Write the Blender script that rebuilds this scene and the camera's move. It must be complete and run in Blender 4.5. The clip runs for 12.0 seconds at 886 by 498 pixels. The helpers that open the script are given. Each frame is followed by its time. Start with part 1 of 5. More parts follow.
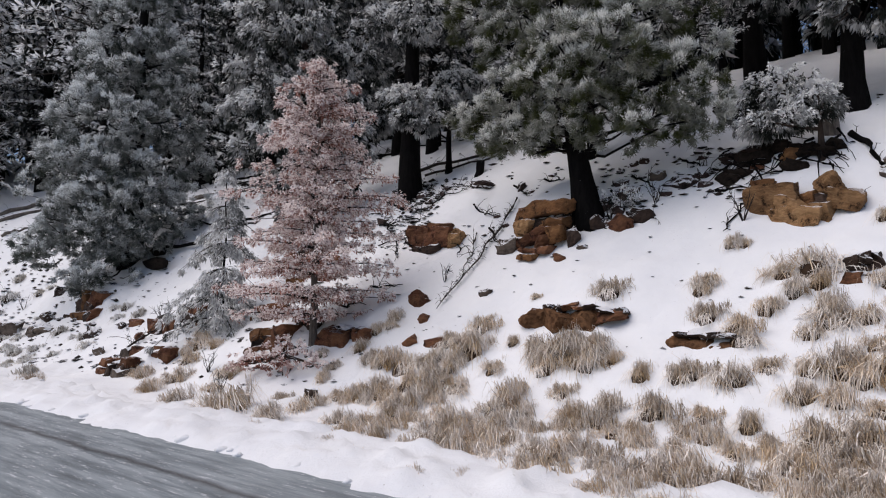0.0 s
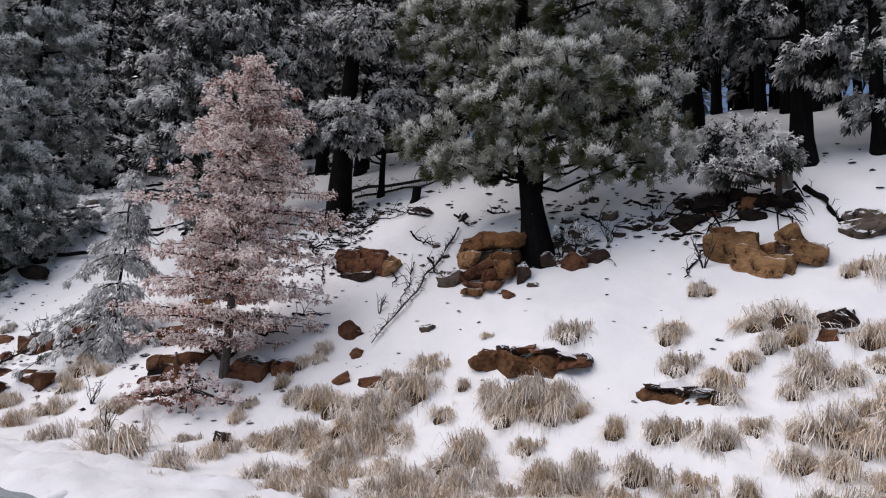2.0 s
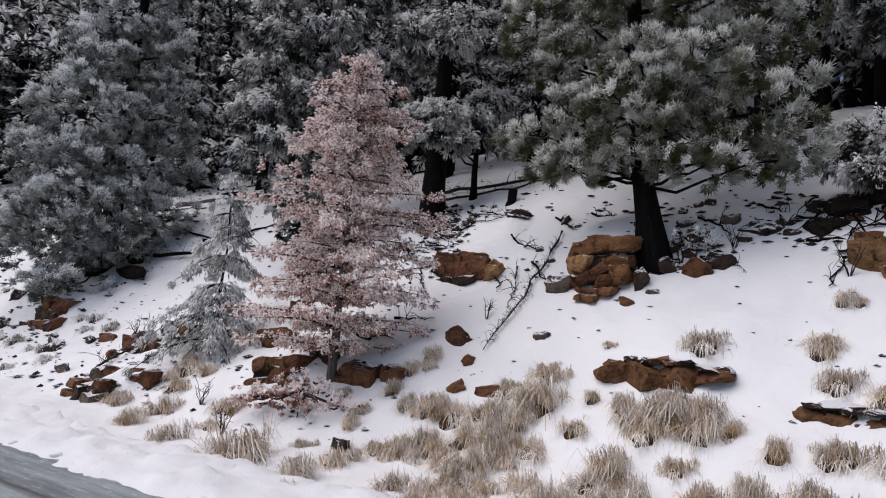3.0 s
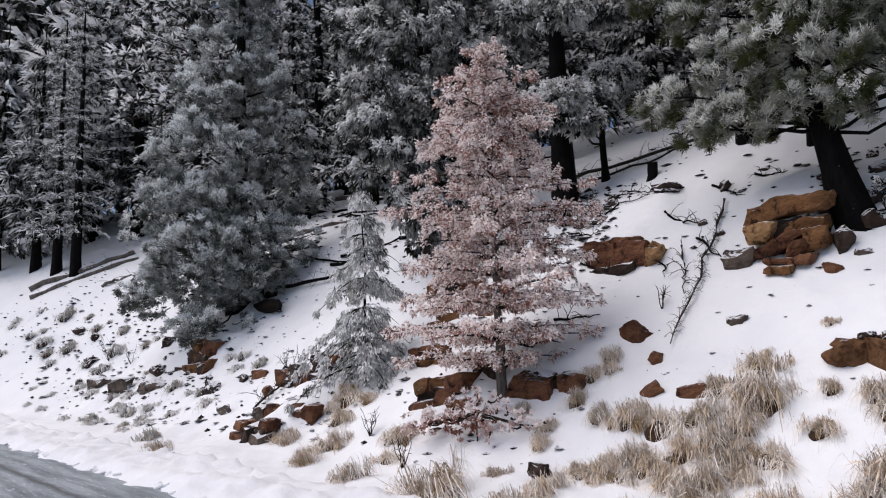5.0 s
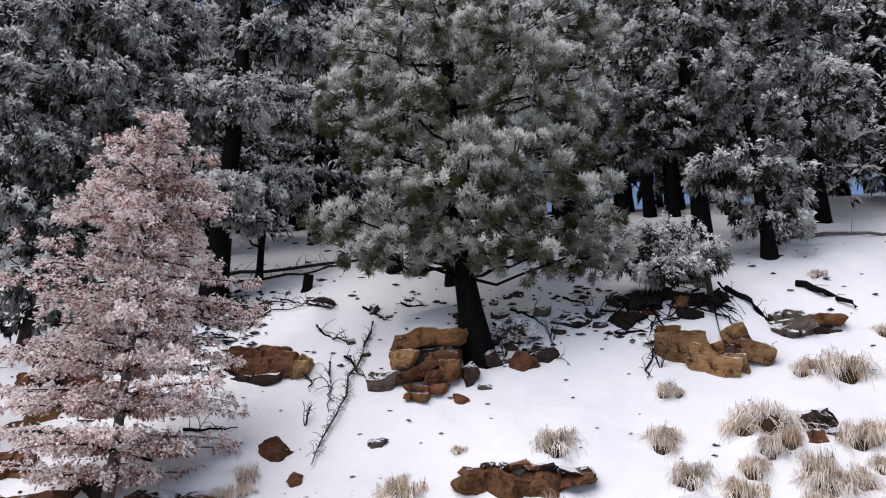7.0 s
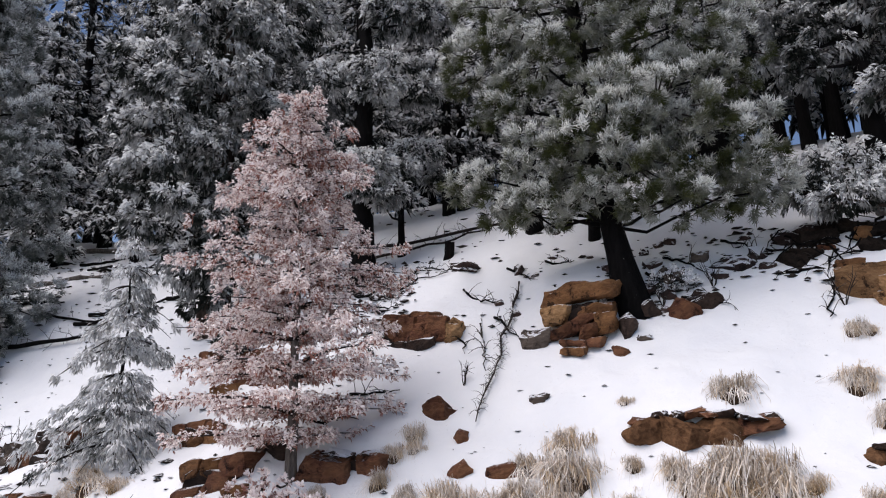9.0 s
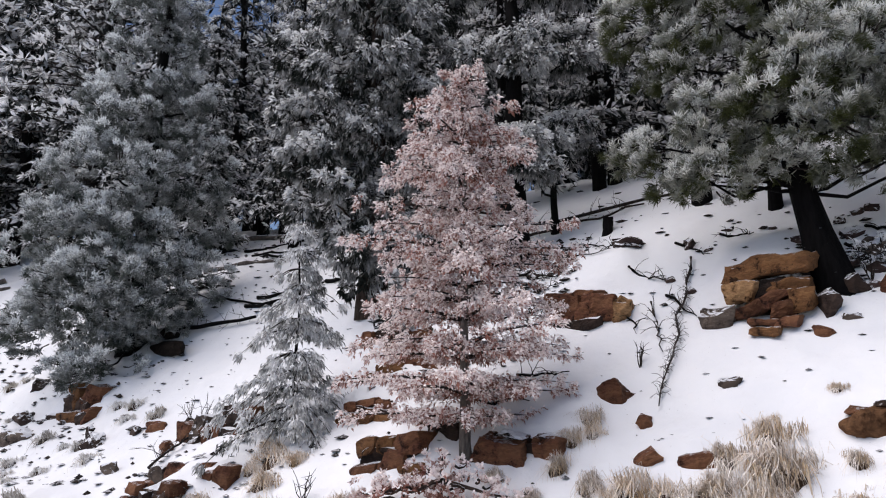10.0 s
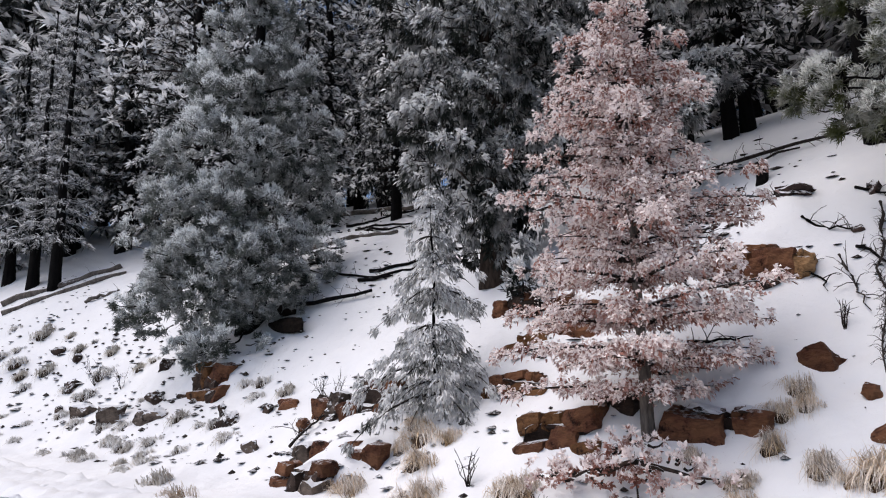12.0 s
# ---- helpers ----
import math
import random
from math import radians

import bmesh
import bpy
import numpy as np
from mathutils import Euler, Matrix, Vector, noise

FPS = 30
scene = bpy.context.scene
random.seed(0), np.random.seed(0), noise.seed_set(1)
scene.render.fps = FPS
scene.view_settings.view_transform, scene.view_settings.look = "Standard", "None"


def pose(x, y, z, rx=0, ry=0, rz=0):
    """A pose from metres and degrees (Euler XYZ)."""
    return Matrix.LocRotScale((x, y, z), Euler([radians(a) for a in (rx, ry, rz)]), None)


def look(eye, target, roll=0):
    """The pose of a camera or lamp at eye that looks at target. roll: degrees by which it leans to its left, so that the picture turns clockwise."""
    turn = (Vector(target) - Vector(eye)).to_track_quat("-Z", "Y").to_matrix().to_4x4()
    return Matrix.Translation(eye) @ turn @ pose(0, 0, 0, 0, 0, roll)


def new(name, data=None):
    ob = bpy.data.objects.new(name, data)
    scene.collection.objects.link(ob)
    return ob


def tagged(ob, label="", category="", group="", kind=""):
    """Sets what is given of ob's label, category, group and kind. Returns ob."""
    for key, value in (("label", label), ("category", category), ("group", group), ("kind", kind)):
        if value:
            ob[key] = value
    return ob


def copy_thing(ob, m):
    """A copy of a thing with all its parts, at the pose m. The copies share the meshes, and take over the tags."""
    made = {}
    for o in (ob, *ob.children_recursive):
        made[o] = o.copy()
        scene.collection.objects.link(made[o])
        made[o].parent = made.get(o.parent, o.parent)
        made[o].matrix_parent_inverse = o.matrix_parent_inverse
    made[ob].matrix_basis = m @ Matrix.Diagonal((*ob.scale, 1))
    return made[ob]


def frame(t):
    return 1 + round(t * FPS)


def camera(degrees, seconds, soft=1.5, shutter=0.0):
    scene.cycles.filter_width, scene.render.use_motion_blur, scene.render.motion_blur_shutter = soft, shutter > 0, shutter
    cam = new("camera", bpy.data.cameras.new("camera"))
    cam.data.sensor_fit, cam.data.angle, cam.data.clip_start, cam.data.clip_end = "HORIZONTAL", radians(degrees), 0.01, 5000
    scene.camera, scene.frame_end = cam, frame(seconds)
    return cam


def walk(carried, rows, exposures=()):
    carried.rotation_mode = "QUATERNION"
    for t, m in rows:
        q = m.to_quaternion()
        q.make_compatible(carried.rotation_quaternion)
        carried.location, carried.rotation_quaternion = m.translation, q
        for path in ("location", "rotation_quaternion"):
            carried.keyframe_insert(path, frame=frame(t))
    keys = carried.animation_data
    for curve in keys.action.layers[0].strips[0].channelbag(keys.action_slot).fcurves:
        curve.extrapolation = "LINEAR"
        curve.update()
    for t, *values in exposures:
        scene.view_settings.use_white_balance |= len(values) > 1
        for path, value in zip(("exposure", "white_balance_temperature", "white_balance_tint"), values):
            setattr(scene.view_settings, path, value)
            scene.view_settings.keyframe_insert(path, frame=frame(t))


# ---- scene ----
cam = camera(67.9, 12.0, soft=1.1)
PATH = [
    (0, (-0.413, 0.034, 1.641), (-0.36, 2.024, 1.842), 0.3),
    (0.5, (-0.641, 0.323, 1.677), (-0.46, 2.295, 1.955), -0.6),
    (1, (-0.799, 0.609, 1.709), (-0.543, 2.579, 1.945), 1.1),
    (1.5, (-0.967, 0.96, 1.707), (-0.653, 2.91, 2.018), 2.3),
    (2, (-1.056, 1.265, 1.691), (-0.713, 3.211, 1.999), 3.2),
    (2.5, (-1.478, 1.511, 1.684), (-1.112, 3.458, 1.965), 2.0),
    (2.8, (-1.758, 1.684, 1.682), (-1.582, 3.659, 1.945), 2.2),
    (3, (-1.9, 1.826, 1.681), (-1.734, 3.795, 1.99), 4.5),
    (3.2, (-1.959, 1.965, 1.694), (-1.836, 3.942, 1.973), 3.0),
    (5, (-2.775, 2.733, 1.871), (-2.911, 4.706, 2.165), -2.5),
    (5.5, (-3.0, 3.019, 1.882), (-2.793, 4.956, 2.332), 1.6),
    (6, (-3.119, 3.161, 1.881), (-2.784, 5.054, 2.433), 0.8),
    (6.5, (-3.152, 3.245, 1.931), (-2.461, 5.031, 2.508), 1.0),
    (7, (-3.224, 3.254, 1.976), (-2.311, 4.935, 2.561), 0.3),
    (7.2, (-3.186, 3.254, 1.954), (-2.215, 4.903, 2.535), 0.5),
    (8.8, (-3.292, 3.519, 1.752), (-2.601, 5.326, 2.26), -2.5),
    (9, (-3.368, 3.579, 1.75), (-2.806, 5.428, 2.264), -1.6),
    (9.3, (-3.478, 3.759, 1.747), (-3.068, 5.639, 2.29), 1.8),
    (9.5, (-3.558, 3.831, 1.766), (-3.284, 5.74, 2.298), -0.1),
    (10, (-3.828, 4.031, 1.789), (-3.652, 5.968, 2.253), -0.3),
    (10.5, (-4.143, 4.231, 1.824), (-4.162, 6.178, 2.282), -0.6),
    (11, (-4.389, 4.49, 1.81), (-4.557, 6.443, 2.207), -3.2),
    (11.5, (-4.576, 4.904, 1.79), (-4.633, 6.867, 2.171), -0.9),
    (12, (-4.93, 4.993, 1.844), (-4.983, 6.955, 2.229), -1.5),
]
walk(cam, [(t, look(eye, target, roll)) for t, eye, target, roll in PATH], exposures=[(0, -0.17, 6800, 15), (1.5, -0.17, 6800, 15), (3, -0.17, 6800, 15), (5, -0.02, 6750, 15), (6.5, 0.13, 6700, 15), (9.5, 0.12, 6700, 15), (12, 0.10, 6750, 15)])

# ---- light ----
world = bpy.data.worlds.new("world")
scene.world = world
world.use_nodes = True
wn = world.node_tree.nodes
sky = wn.new("ShaderNodeTexSky")
sky.sky_type = 'NISHITA'
sky.sun_disc = False
sky.sun_elevation = radians(57)
sky.sun_rotation = radians(260)
sky.altitude = 2000
sky.ozone_density = 2.0
world.node_tree.links.new(sky.outputs[0], wn["Background"].inputs[0])
wn["Background"].inputs[1].default_value = 0.105
sun = new("sun", bpy.data.lights.new("sun", 'SUN'))
sun.data.energy = 3.0
sun.data.angle = radians(65)
sun.data.color = (1.0, 0.96, 0.92)
sun.matrix_world = look((-17, -3, 27), (0, 0, 0))

# ---- materials ----


def material(name, rough=0.8):
    m = bpy.data.materials.new(name)
    m.use_nodes = True
    b = m.node_tree.nodes["Principled BSDF"]
    b.inputs["Roughness"].default_value = rough
    b.inputs["Specular IOR Level"].default_value = 0.3
    return m, m.node_tree.nodes, m.node_tree.links, b


def coords(n, space="Object"):
    return n.new("ShaderNodeTexCoord").outputs[space]


def noise_tex(n, l, vec, scale, detail=6, rough=0.6, stretch=None):
    if stretch:
        mp = n.new("ShaderNodeMapping")
        mp.inputs["Scale"].default_value = stretch
        l.new(vec, mp.inputs[0])
        vec = mp.outputs[0]
    t = n.new("ShaderNodeTexNoise")
    t.inputs["Scale"].default_value = scale
    t.inputs["Detail"].default_value = detail
    t.inputs["Roughness"].default_value = rough
    l.new(vec, t.inputs["Vector"])
    return t.outputs["Fac"]


def ramp(n, l, fac, stops):
    r = n.new("ShaderNodeValToRGB")
    e = r.color_ramp.elements
    while len(e) < len(stops):
        e.new(0.5)
    for i, (p, c) in enumerate(stops):
        e[i].position = p
        e[i].color = (*c, 1)
    l.new(fac, r.inputs[0])
    return r.outputs[0]


def blend(n, l, fac, a, b, mode="MIX"):
    m = n.new("ShaderNodeMixRGB")
    m.blend_type = mode
    for sock, v in ((m.inputs[0], fac), (m.inputs[1], a), (m.inputs[2], b)):
        if isinstance(v, (int, float)):
            sock.default_value = v
        elif isinstance(v, tuple):
            sock.default_value = (*v, 1)
        else:
            l.new(v, sock)
    return m.outputs[0]


def calc(n, l, op, a, b, clamp=False):
    m = n.new("ShaderNodeMath")
    m.operation = op
    m.use_clamp = clamp
    for sock, v in ((m.inputs[0], a), (m.inputs[1], b)):
        if isinstance(v, (int, float)):
            sock.default_value = v
        else:
            l.new(v, sock)
    return m.outputs[0]


def bump(n, l, b, fac, strength, dist):
    k = n.new("ShaderNodeBump")
    k.inputs["Strength"].default_value = strength
    k.inputs["Distance"].default_value = dist
    l.new(fac, k.inputs["Height"])
    l.new(k.outputs[0], b.inputs["Normal"])


def upward(n, l):
    """How much a face looks up, from its normal."""
    g = n.new("ShaderNodeNewGeometry")
    s = n.new("ShaderNodeSeparateXYZ")
    l.new(g.outputs["True Normal"], s.inputs[0])
    return s.outputs["Z"]


def snow_over(n, l, b, colour, vec, start, width=0.22):
    """Lays snow on the faces that look up, with a ragged edge."""
    edge = calc(n, l, "MULTIPLY", calc(n, l, "SUBTRACT", noise_tex(n, l, vec, 16, 6, 0.7), 0.5), 0.9)
    up = calc(n, l, "ADD", upward(n, l), edge)
    fac = calc(n, l, "DIVIDE", calc(n, l, "SUBTRACT", up, start), width, True)
    l.new(blend(n, l, fac, colour, SNOW), b.inputs["Base Color"])


SNOW = (0.80, 0.81, 0.84)


def make_snow():
    m, n, l, b = material("snow", 0.75)
    v = coords(n)
    big = noise_tex(n, l, v, 0.5, 4)
    col = ramp(n, l, big, [(0.3, (0.76, 0.77, 0.80)), (0.6, (0.84, 0.845, 0.86))])
    # needles and litter that lie thinly on the snow
    spots = noise_tex(n, l, v, 26, 3, 0.7)
    patch = noise_tex(n, l, v, 1.1, 3)
    hit = calc(n, l, "MULTIPLY", calc(n, l, "GREATER_THAN", spots, 0.70), calc(n, l, "GREATER_THAN", patch, 0.52))
    l.new(blend(n, l, calc(n, l, "MULTIPLY", hit, 0.55), col, (0.16, 0.12, 0.09)), b.inputs["Base Color"])
    h = calc(n, l, "ADD", noise_tex(n, l, v, 5, 8, 0.6), calc(n, l, "MULTIPLY", noise_tex(n, l, v, 60, 4), 0.15))
    bump(n, l, b, h, 0.45, 0.06)
    return m


def make_asphalt():
    m, n, l, b = material("icy_asphalt", 0.45)
    v = coords(n)
    streak = noise_tex(n, l, v, 2.2, 7, 0.65, (0.25, 2.4, 1))
    fine = noise_tex(n, l, v, 40, 4, 0.7)
    col = ramp(n, l, streak, [(0.30, (0.10, 0.118, 0.13)), (0.45, (0.20, 0.235, 0.255)), (0.6, (0.35, 0.395, 0.42))])
    fleck = noise_tex(n, l, v, 9, 5, 0.75, (0.35, 2.2, 1))
    col = blend(n, l, calc(n, l, "MULTIPLY", calc(n, l, "DIVIDE", calc(n, l, "SUBTRACT", fleck, 0.57), 0.08, True), 0.8), col, (0.74, 0.75, 0.78))
    sep = n.new("ShaderNodeSeparateXYZ")
    l.new(v, sep.inputs[0])
    wob = calc(n, l, "MULTIPLY", calc(n, l, "SUBTRACT", noise_tex(n, l, v, 1.3, 4), 0.5), 0.22)
    off = calc(n, l, "ABSOLUTE", calc(n, l, "ADD", calc(n, l, "SUBTRACT", sep.outputs["Y"], 0.85), wob), 0)
    wet = calc(n, l, "SUBTRACT", 1.0, calc(n, l, "DIVIDE", off, 0.11), True)
    col = blend(n, l, calc(n, l, "MULTIPLY", wet, 0.95), col, (0.045, 0.046, 0.05))
    l.new(blend(n, l, 0.15, col, ramp(n, l, fine, [(0.3, (0.1, 0.1, 0.1)), (0.7, (0.4, 0.4, 0.4))])), b.inputs["Base Color"])
    bump(n, l, b, fine, 0.3, 0.01)
    return m


def make_rock(name, a, c, dark, start=0.72):
    m, n, l, b = material(name, 0.85)
    v = coords(n)
    strata = noise_tex(n, l, v, 3, 8, 0.7, (1.0, 1.0, 1.4))
    col = ramp(n, l, strata, [(0.28, dark), (0.40, a), (0.6, c), (0.78, a)])
    crack = noise_tex(n, l, v, 4.0, 10, 0.75)
    col = blend(n, l, 1.0, col, ramp(n, l, crack, [(0.38, (0.12, 0.10, 0.09)), (0.46, (1, 1, 1))]), "MULTIPLY")
    beds = noise_tex(n, l, v, 3.4, 6, 0.65, (0.9, 0.9, 3.0))
    col = blend(n, l, 0.4, col, ramp(n, l, beds, [(0.40, (1, 1, 1)), (0.47, (0.22, 0.18, 0.16)), (0.53, (1, 1, 1)), (0.66, (0.6, 0.56, 0.53))]), "MULTIPLY")
    info = n.new("ShaderNodeObjectInfo")
    tone = ramp(n, l, info.outputs["Random"], [(0.0, (0.6, 0.56, 0.54)), (1.0, (1.25, 1.22, 1.18))])
    col = blend(n, l, 1.0, col, tone, "MULTIPLY")
    snow_over(n, l, b, col, v, start)
    b.inputs["Specular IOR Level"].default_value = 0.2
    bump(n, l, b, calc(n, l, "ADD", calc(n, l, "ADD", strata, crack), beds), 1.0, 0.06)
    return m


def make_bark(name, a, c, start=0.75, scale=1.0):
    m, n, l, b = material(name, 0.9)
    v = coords(n)
    plates = noise_tex(n, l, v, 14 * scale, 6, 0.7, (1, 1, 0.22))
    col = ramp(n, l, plates, [(0.35, a), (0.65, c)])
    frost = noise_tex(n, l, v, 7, 6, 0.75)
    col = blend(n, l, calc(n, l, "MULTIPLY", calc(n, l, "GREATER_THAN", frost, 0.7), 0.3), col, (0.55, 0.55, 0.56))
    snow_over(n, l, b, col, v, start)
    b.inputs["Specular IOR Level"].default_value = 0.08
    bump(n, l, b, plates, 0.9, 0.03)
    return m


def make_needles(name, shade, green, frost, gain=1.0, bias=0.0, crisp=1.0):
    """Needles whose tips carry rime: the attribute rime says how thickly, and its lack also paints shade in the crown.
    """
    m, n, l, b = material(name, 0.75)
    v = coords(n)
    at = n.new("ShaderNodeAttribute")
    at.attribute_name = "rime"
    patch = calc(n, l, "MULTIPLY", calc(n, l, "SUBTRACT", noise_tex(n, l, v, 1.6, 4), 0.5), 1.3)
    fac = calc(n, l, "ADD", calc(n, l, "ADD", calc(n, l, "MULTIPLY", at.outputs["Fac"], gain), bias), patch, True)
    fac = calc(n, l, "ADD", calc(n, l, "MULTIPLY", calc(n, l, "SUBTRACT", fac, 0.42), crisp), 0.42, True)
    tone = ramp(n, l, noise_tex(n, l, v, 3.5, 4), [(0.3, shade), (0.7, green)])
    l.new(blend(n, l, fac, tone, frost), b.inputs["Base Color"])
    b.inputs["Specular IOR Level"].default_value = 0.12
    # a little light passes through the thin needles
    tr = n.new("ShaderNodeBsdfTranslucent")
    l.new(blend(n, l, fac, tone, frost), tr.inputs["Color"])
    mix = n.new("ShaderNodeMixShader")
    mix.inputs[0].default_value = 0.25
    l.new(b.outputs[0], mix.inputs[1])
    l.new(tr.outputs[0], mix.inputs[2])
    l.new(mix.outputs[0], n["Material Output"].inputs["Surface"])
    return m


def make_soil(name, a, c):
    m, n, l, b = material(name, 0.95)
    v = coords(n)
    b.inputs["Specular IOR Level"].default_value = 0.05
    l.new(ramp(n, l, noise_tex(n, l, v, 12, 6), [(0.3, a), (0.7, c)]), b.inputs["Base Color"])
    bump(n, l, b, noise_tex(n, l, v, 25, 6), 0.8, 0.04)
    return m


snow = make_snow()
# soil coloured nearly black, so that it reads as the shade of a hollow
soil_hollow_shade = make_soil("soil_and_hollow_shade", (0.008, 0.007, 0.006), (0.03, 0.022, 0.018))
soil_brown = make_soil("brown_earth", (0.05, 0.024, 0.013), (0.20, 0.105, 0.055))
asphalt = make_asphalt()
sandstone = make_rock("orange_sandstone", (0.155, 0.072, 0.031), (0.245, 0.125, 0.055), (0.075, 0.033, 0.017), 0.8)
redstone = make_rock("red_brown_stone", (0.125, 0.05, 0.03), (0.2, 0.095, 0.05), (0.04, 0.02, 0.014), 0.92)
greystone = make_rock("grey_brown_stone", (0.095, 0.075, 0.065), (0.19, 0.155, 0.13), (0.04, 0.034, 0.03), 0.38)
capped = make_rock("snow_capped_dark_stone", (0.03, 0.021, 0.02), (0.075, 0.05, 0.045), (0.012, 0.009, 0.009), 0.3)
# dark stones, and the cores whose dark colour paints shade into the gaps
darkstone = make_rock("dark_stone_and_gap_shade", (0.03, 0.021, 0.018), (0.075, 0.05, 0.04), (0.012, 0.009, 0.008), 0.5)
bark_frost = make_bark("frosted_twigs", (0.03, 0.026, 0.024), (0.07, 0.058, 0.052), 0.85)
palestone = make_rock("pale_sandstone", (0.29, 0.16, 0.075), (0.45, 0.275, 0.14), (0.09, 0.042, 0.022), 0.8)
bark_black = make_bark("near_black_bark", (0.002, 0.002, 0.002), (0.008, 0.007, 0.007), 0.9)
bark_rime = make_bark("rimed_branches", (0.10, 0.10, 0.10), (0.42, 0.42, 0.43), 0.5)
bark_brown = make_bark("brown_bark", (0.02, 0.015, 0.012), (0.075, 0.055, 0.045))
bark_grey = make_bark("weathered_wood", (0.06, 0.05, 0.045), (0.20, 0.175, 0.155), 0.55)
twig_dark = make_bark("dark_twigs", (0.012, 0.010, 0.009), (0.05, 0.04, 0.035), 0.8)
needle_pine = make_needles("rimed_pine_needles", (0.018, 0.022, 0.008), (0.10, 0.112, 0.042), (0.92, 0.92, 0.88), 2.0, 0.2, 1.5)
needle_left = make_needles("blue_green_pine_needles", (0.024, 0.030, 0.025), (0.095, 0.112, 0.094), (0.9, 0.92, 0.92), 1.9, 0.23, 1.5)
needle_fir = make_needles("snowy_fir_needles", (0.008, 0.010, 0.008), (0.03, 0.036, 0.03), (0.96, 0.96, 0.95), 3.0, 0.29, 2.4)
needle_small = make_needles("snow_laden_needles", (0.04, 0.045, 0.04), (0.10, 0.11, 0.10), (0.95, 0.95, 0.95), 2.4, 0.36, 2.0)
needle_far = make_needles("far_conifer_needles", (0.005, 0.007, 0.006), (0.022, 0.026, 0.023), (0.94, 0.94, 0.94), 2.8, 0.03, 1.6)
needle_pink = make_needles("rimed_rust_needles", (0.13, 0.048, 0.034), (0.45, 0.215, 0.165), (0.97, 0.89, 0.865), 2.2, 0.2, 1.9)

# ---- building helpers ----


def part(name, me, mat, parent=None, label=""):
    if isinstance(me, bmesh.types.BMesh):
        bm, me = me, bpy.data.meshes.new(name)
        bm.to_mesh(me)
        bm.free()
    if mat and not me.materials:
        me.materials.append(mat)
    ob = new(name, me)
    ob.parent = parent
    if label:
        tagged(ob, label)
    return ob


def thing(name, at, label, category, group="", kind="", turn=0.0):
    ob = new(name)
    ob.empty_display_size = 0.2
    ob.location = at
    ob.rotation_euler = (0, 0, turn)
    return tagged(ob, label, category, group, kind)


def grid_mesh(name, verts, faces, smooth=True):
    me = bpy.data.meshes.new(name)
    me.from_pydata(np.asarray(verts).tolist(), [], np.asarray(faces).tolist() if not isinstance(faces, list) else faces)
    if smooth:
        me.polygons.foreach_set("use_smooth", np.ones(len(me.polygons), dtype=bool))
    return me


def tube(points, radii, sides=8, rng=None, rough=0.0, cap=True):
    """Vertices and faces of a tapered, slightly uneven tube along the points."""
    P = np.asarray(points, float)
    V, F = [], []
    for i in range(len(P)):
        a = P[min(i + 1, len(P) - 1)] - P[max(i - 1, 0)]
        a = a / (np.linalg.norm(a) + 1e-9)
        side = np.cross(a, (0.31, 0.95, 0.02) if abs(a[2]) > 0.7 else (0, 0, 1))
        side /= np.linalg.norm(side) + 1e-9
        other = np.cross(a, side)
        for k in range(sides):
            w = 2 * math.pi * k / sides
            r = radii[i] * (1 + (rng.uniform(-rough, rough) if rng is not None else 0))
            V.append(P[i] + r * (math.cos(w) * side + math.sin(w) * other))
    for i in range(len(P) - 1):
        for k in range(sides):
            b, c = i * sides, (k + 1) % sides
            F.append([b + k, b + c, b + sides + c, b + sides + k])
    if cap:
        F.append(list(range(sides))[::-1])
        F.append([(len(P) - 1) * sides + k for k in range(sides)])
    return V, F


def merge(pieces):
    V, F = [], []
    for v, f in pieces:
        o = len(V)
        V.extend(v)
        F.extend([[i + o for i in q] for q in f])
    return V, F


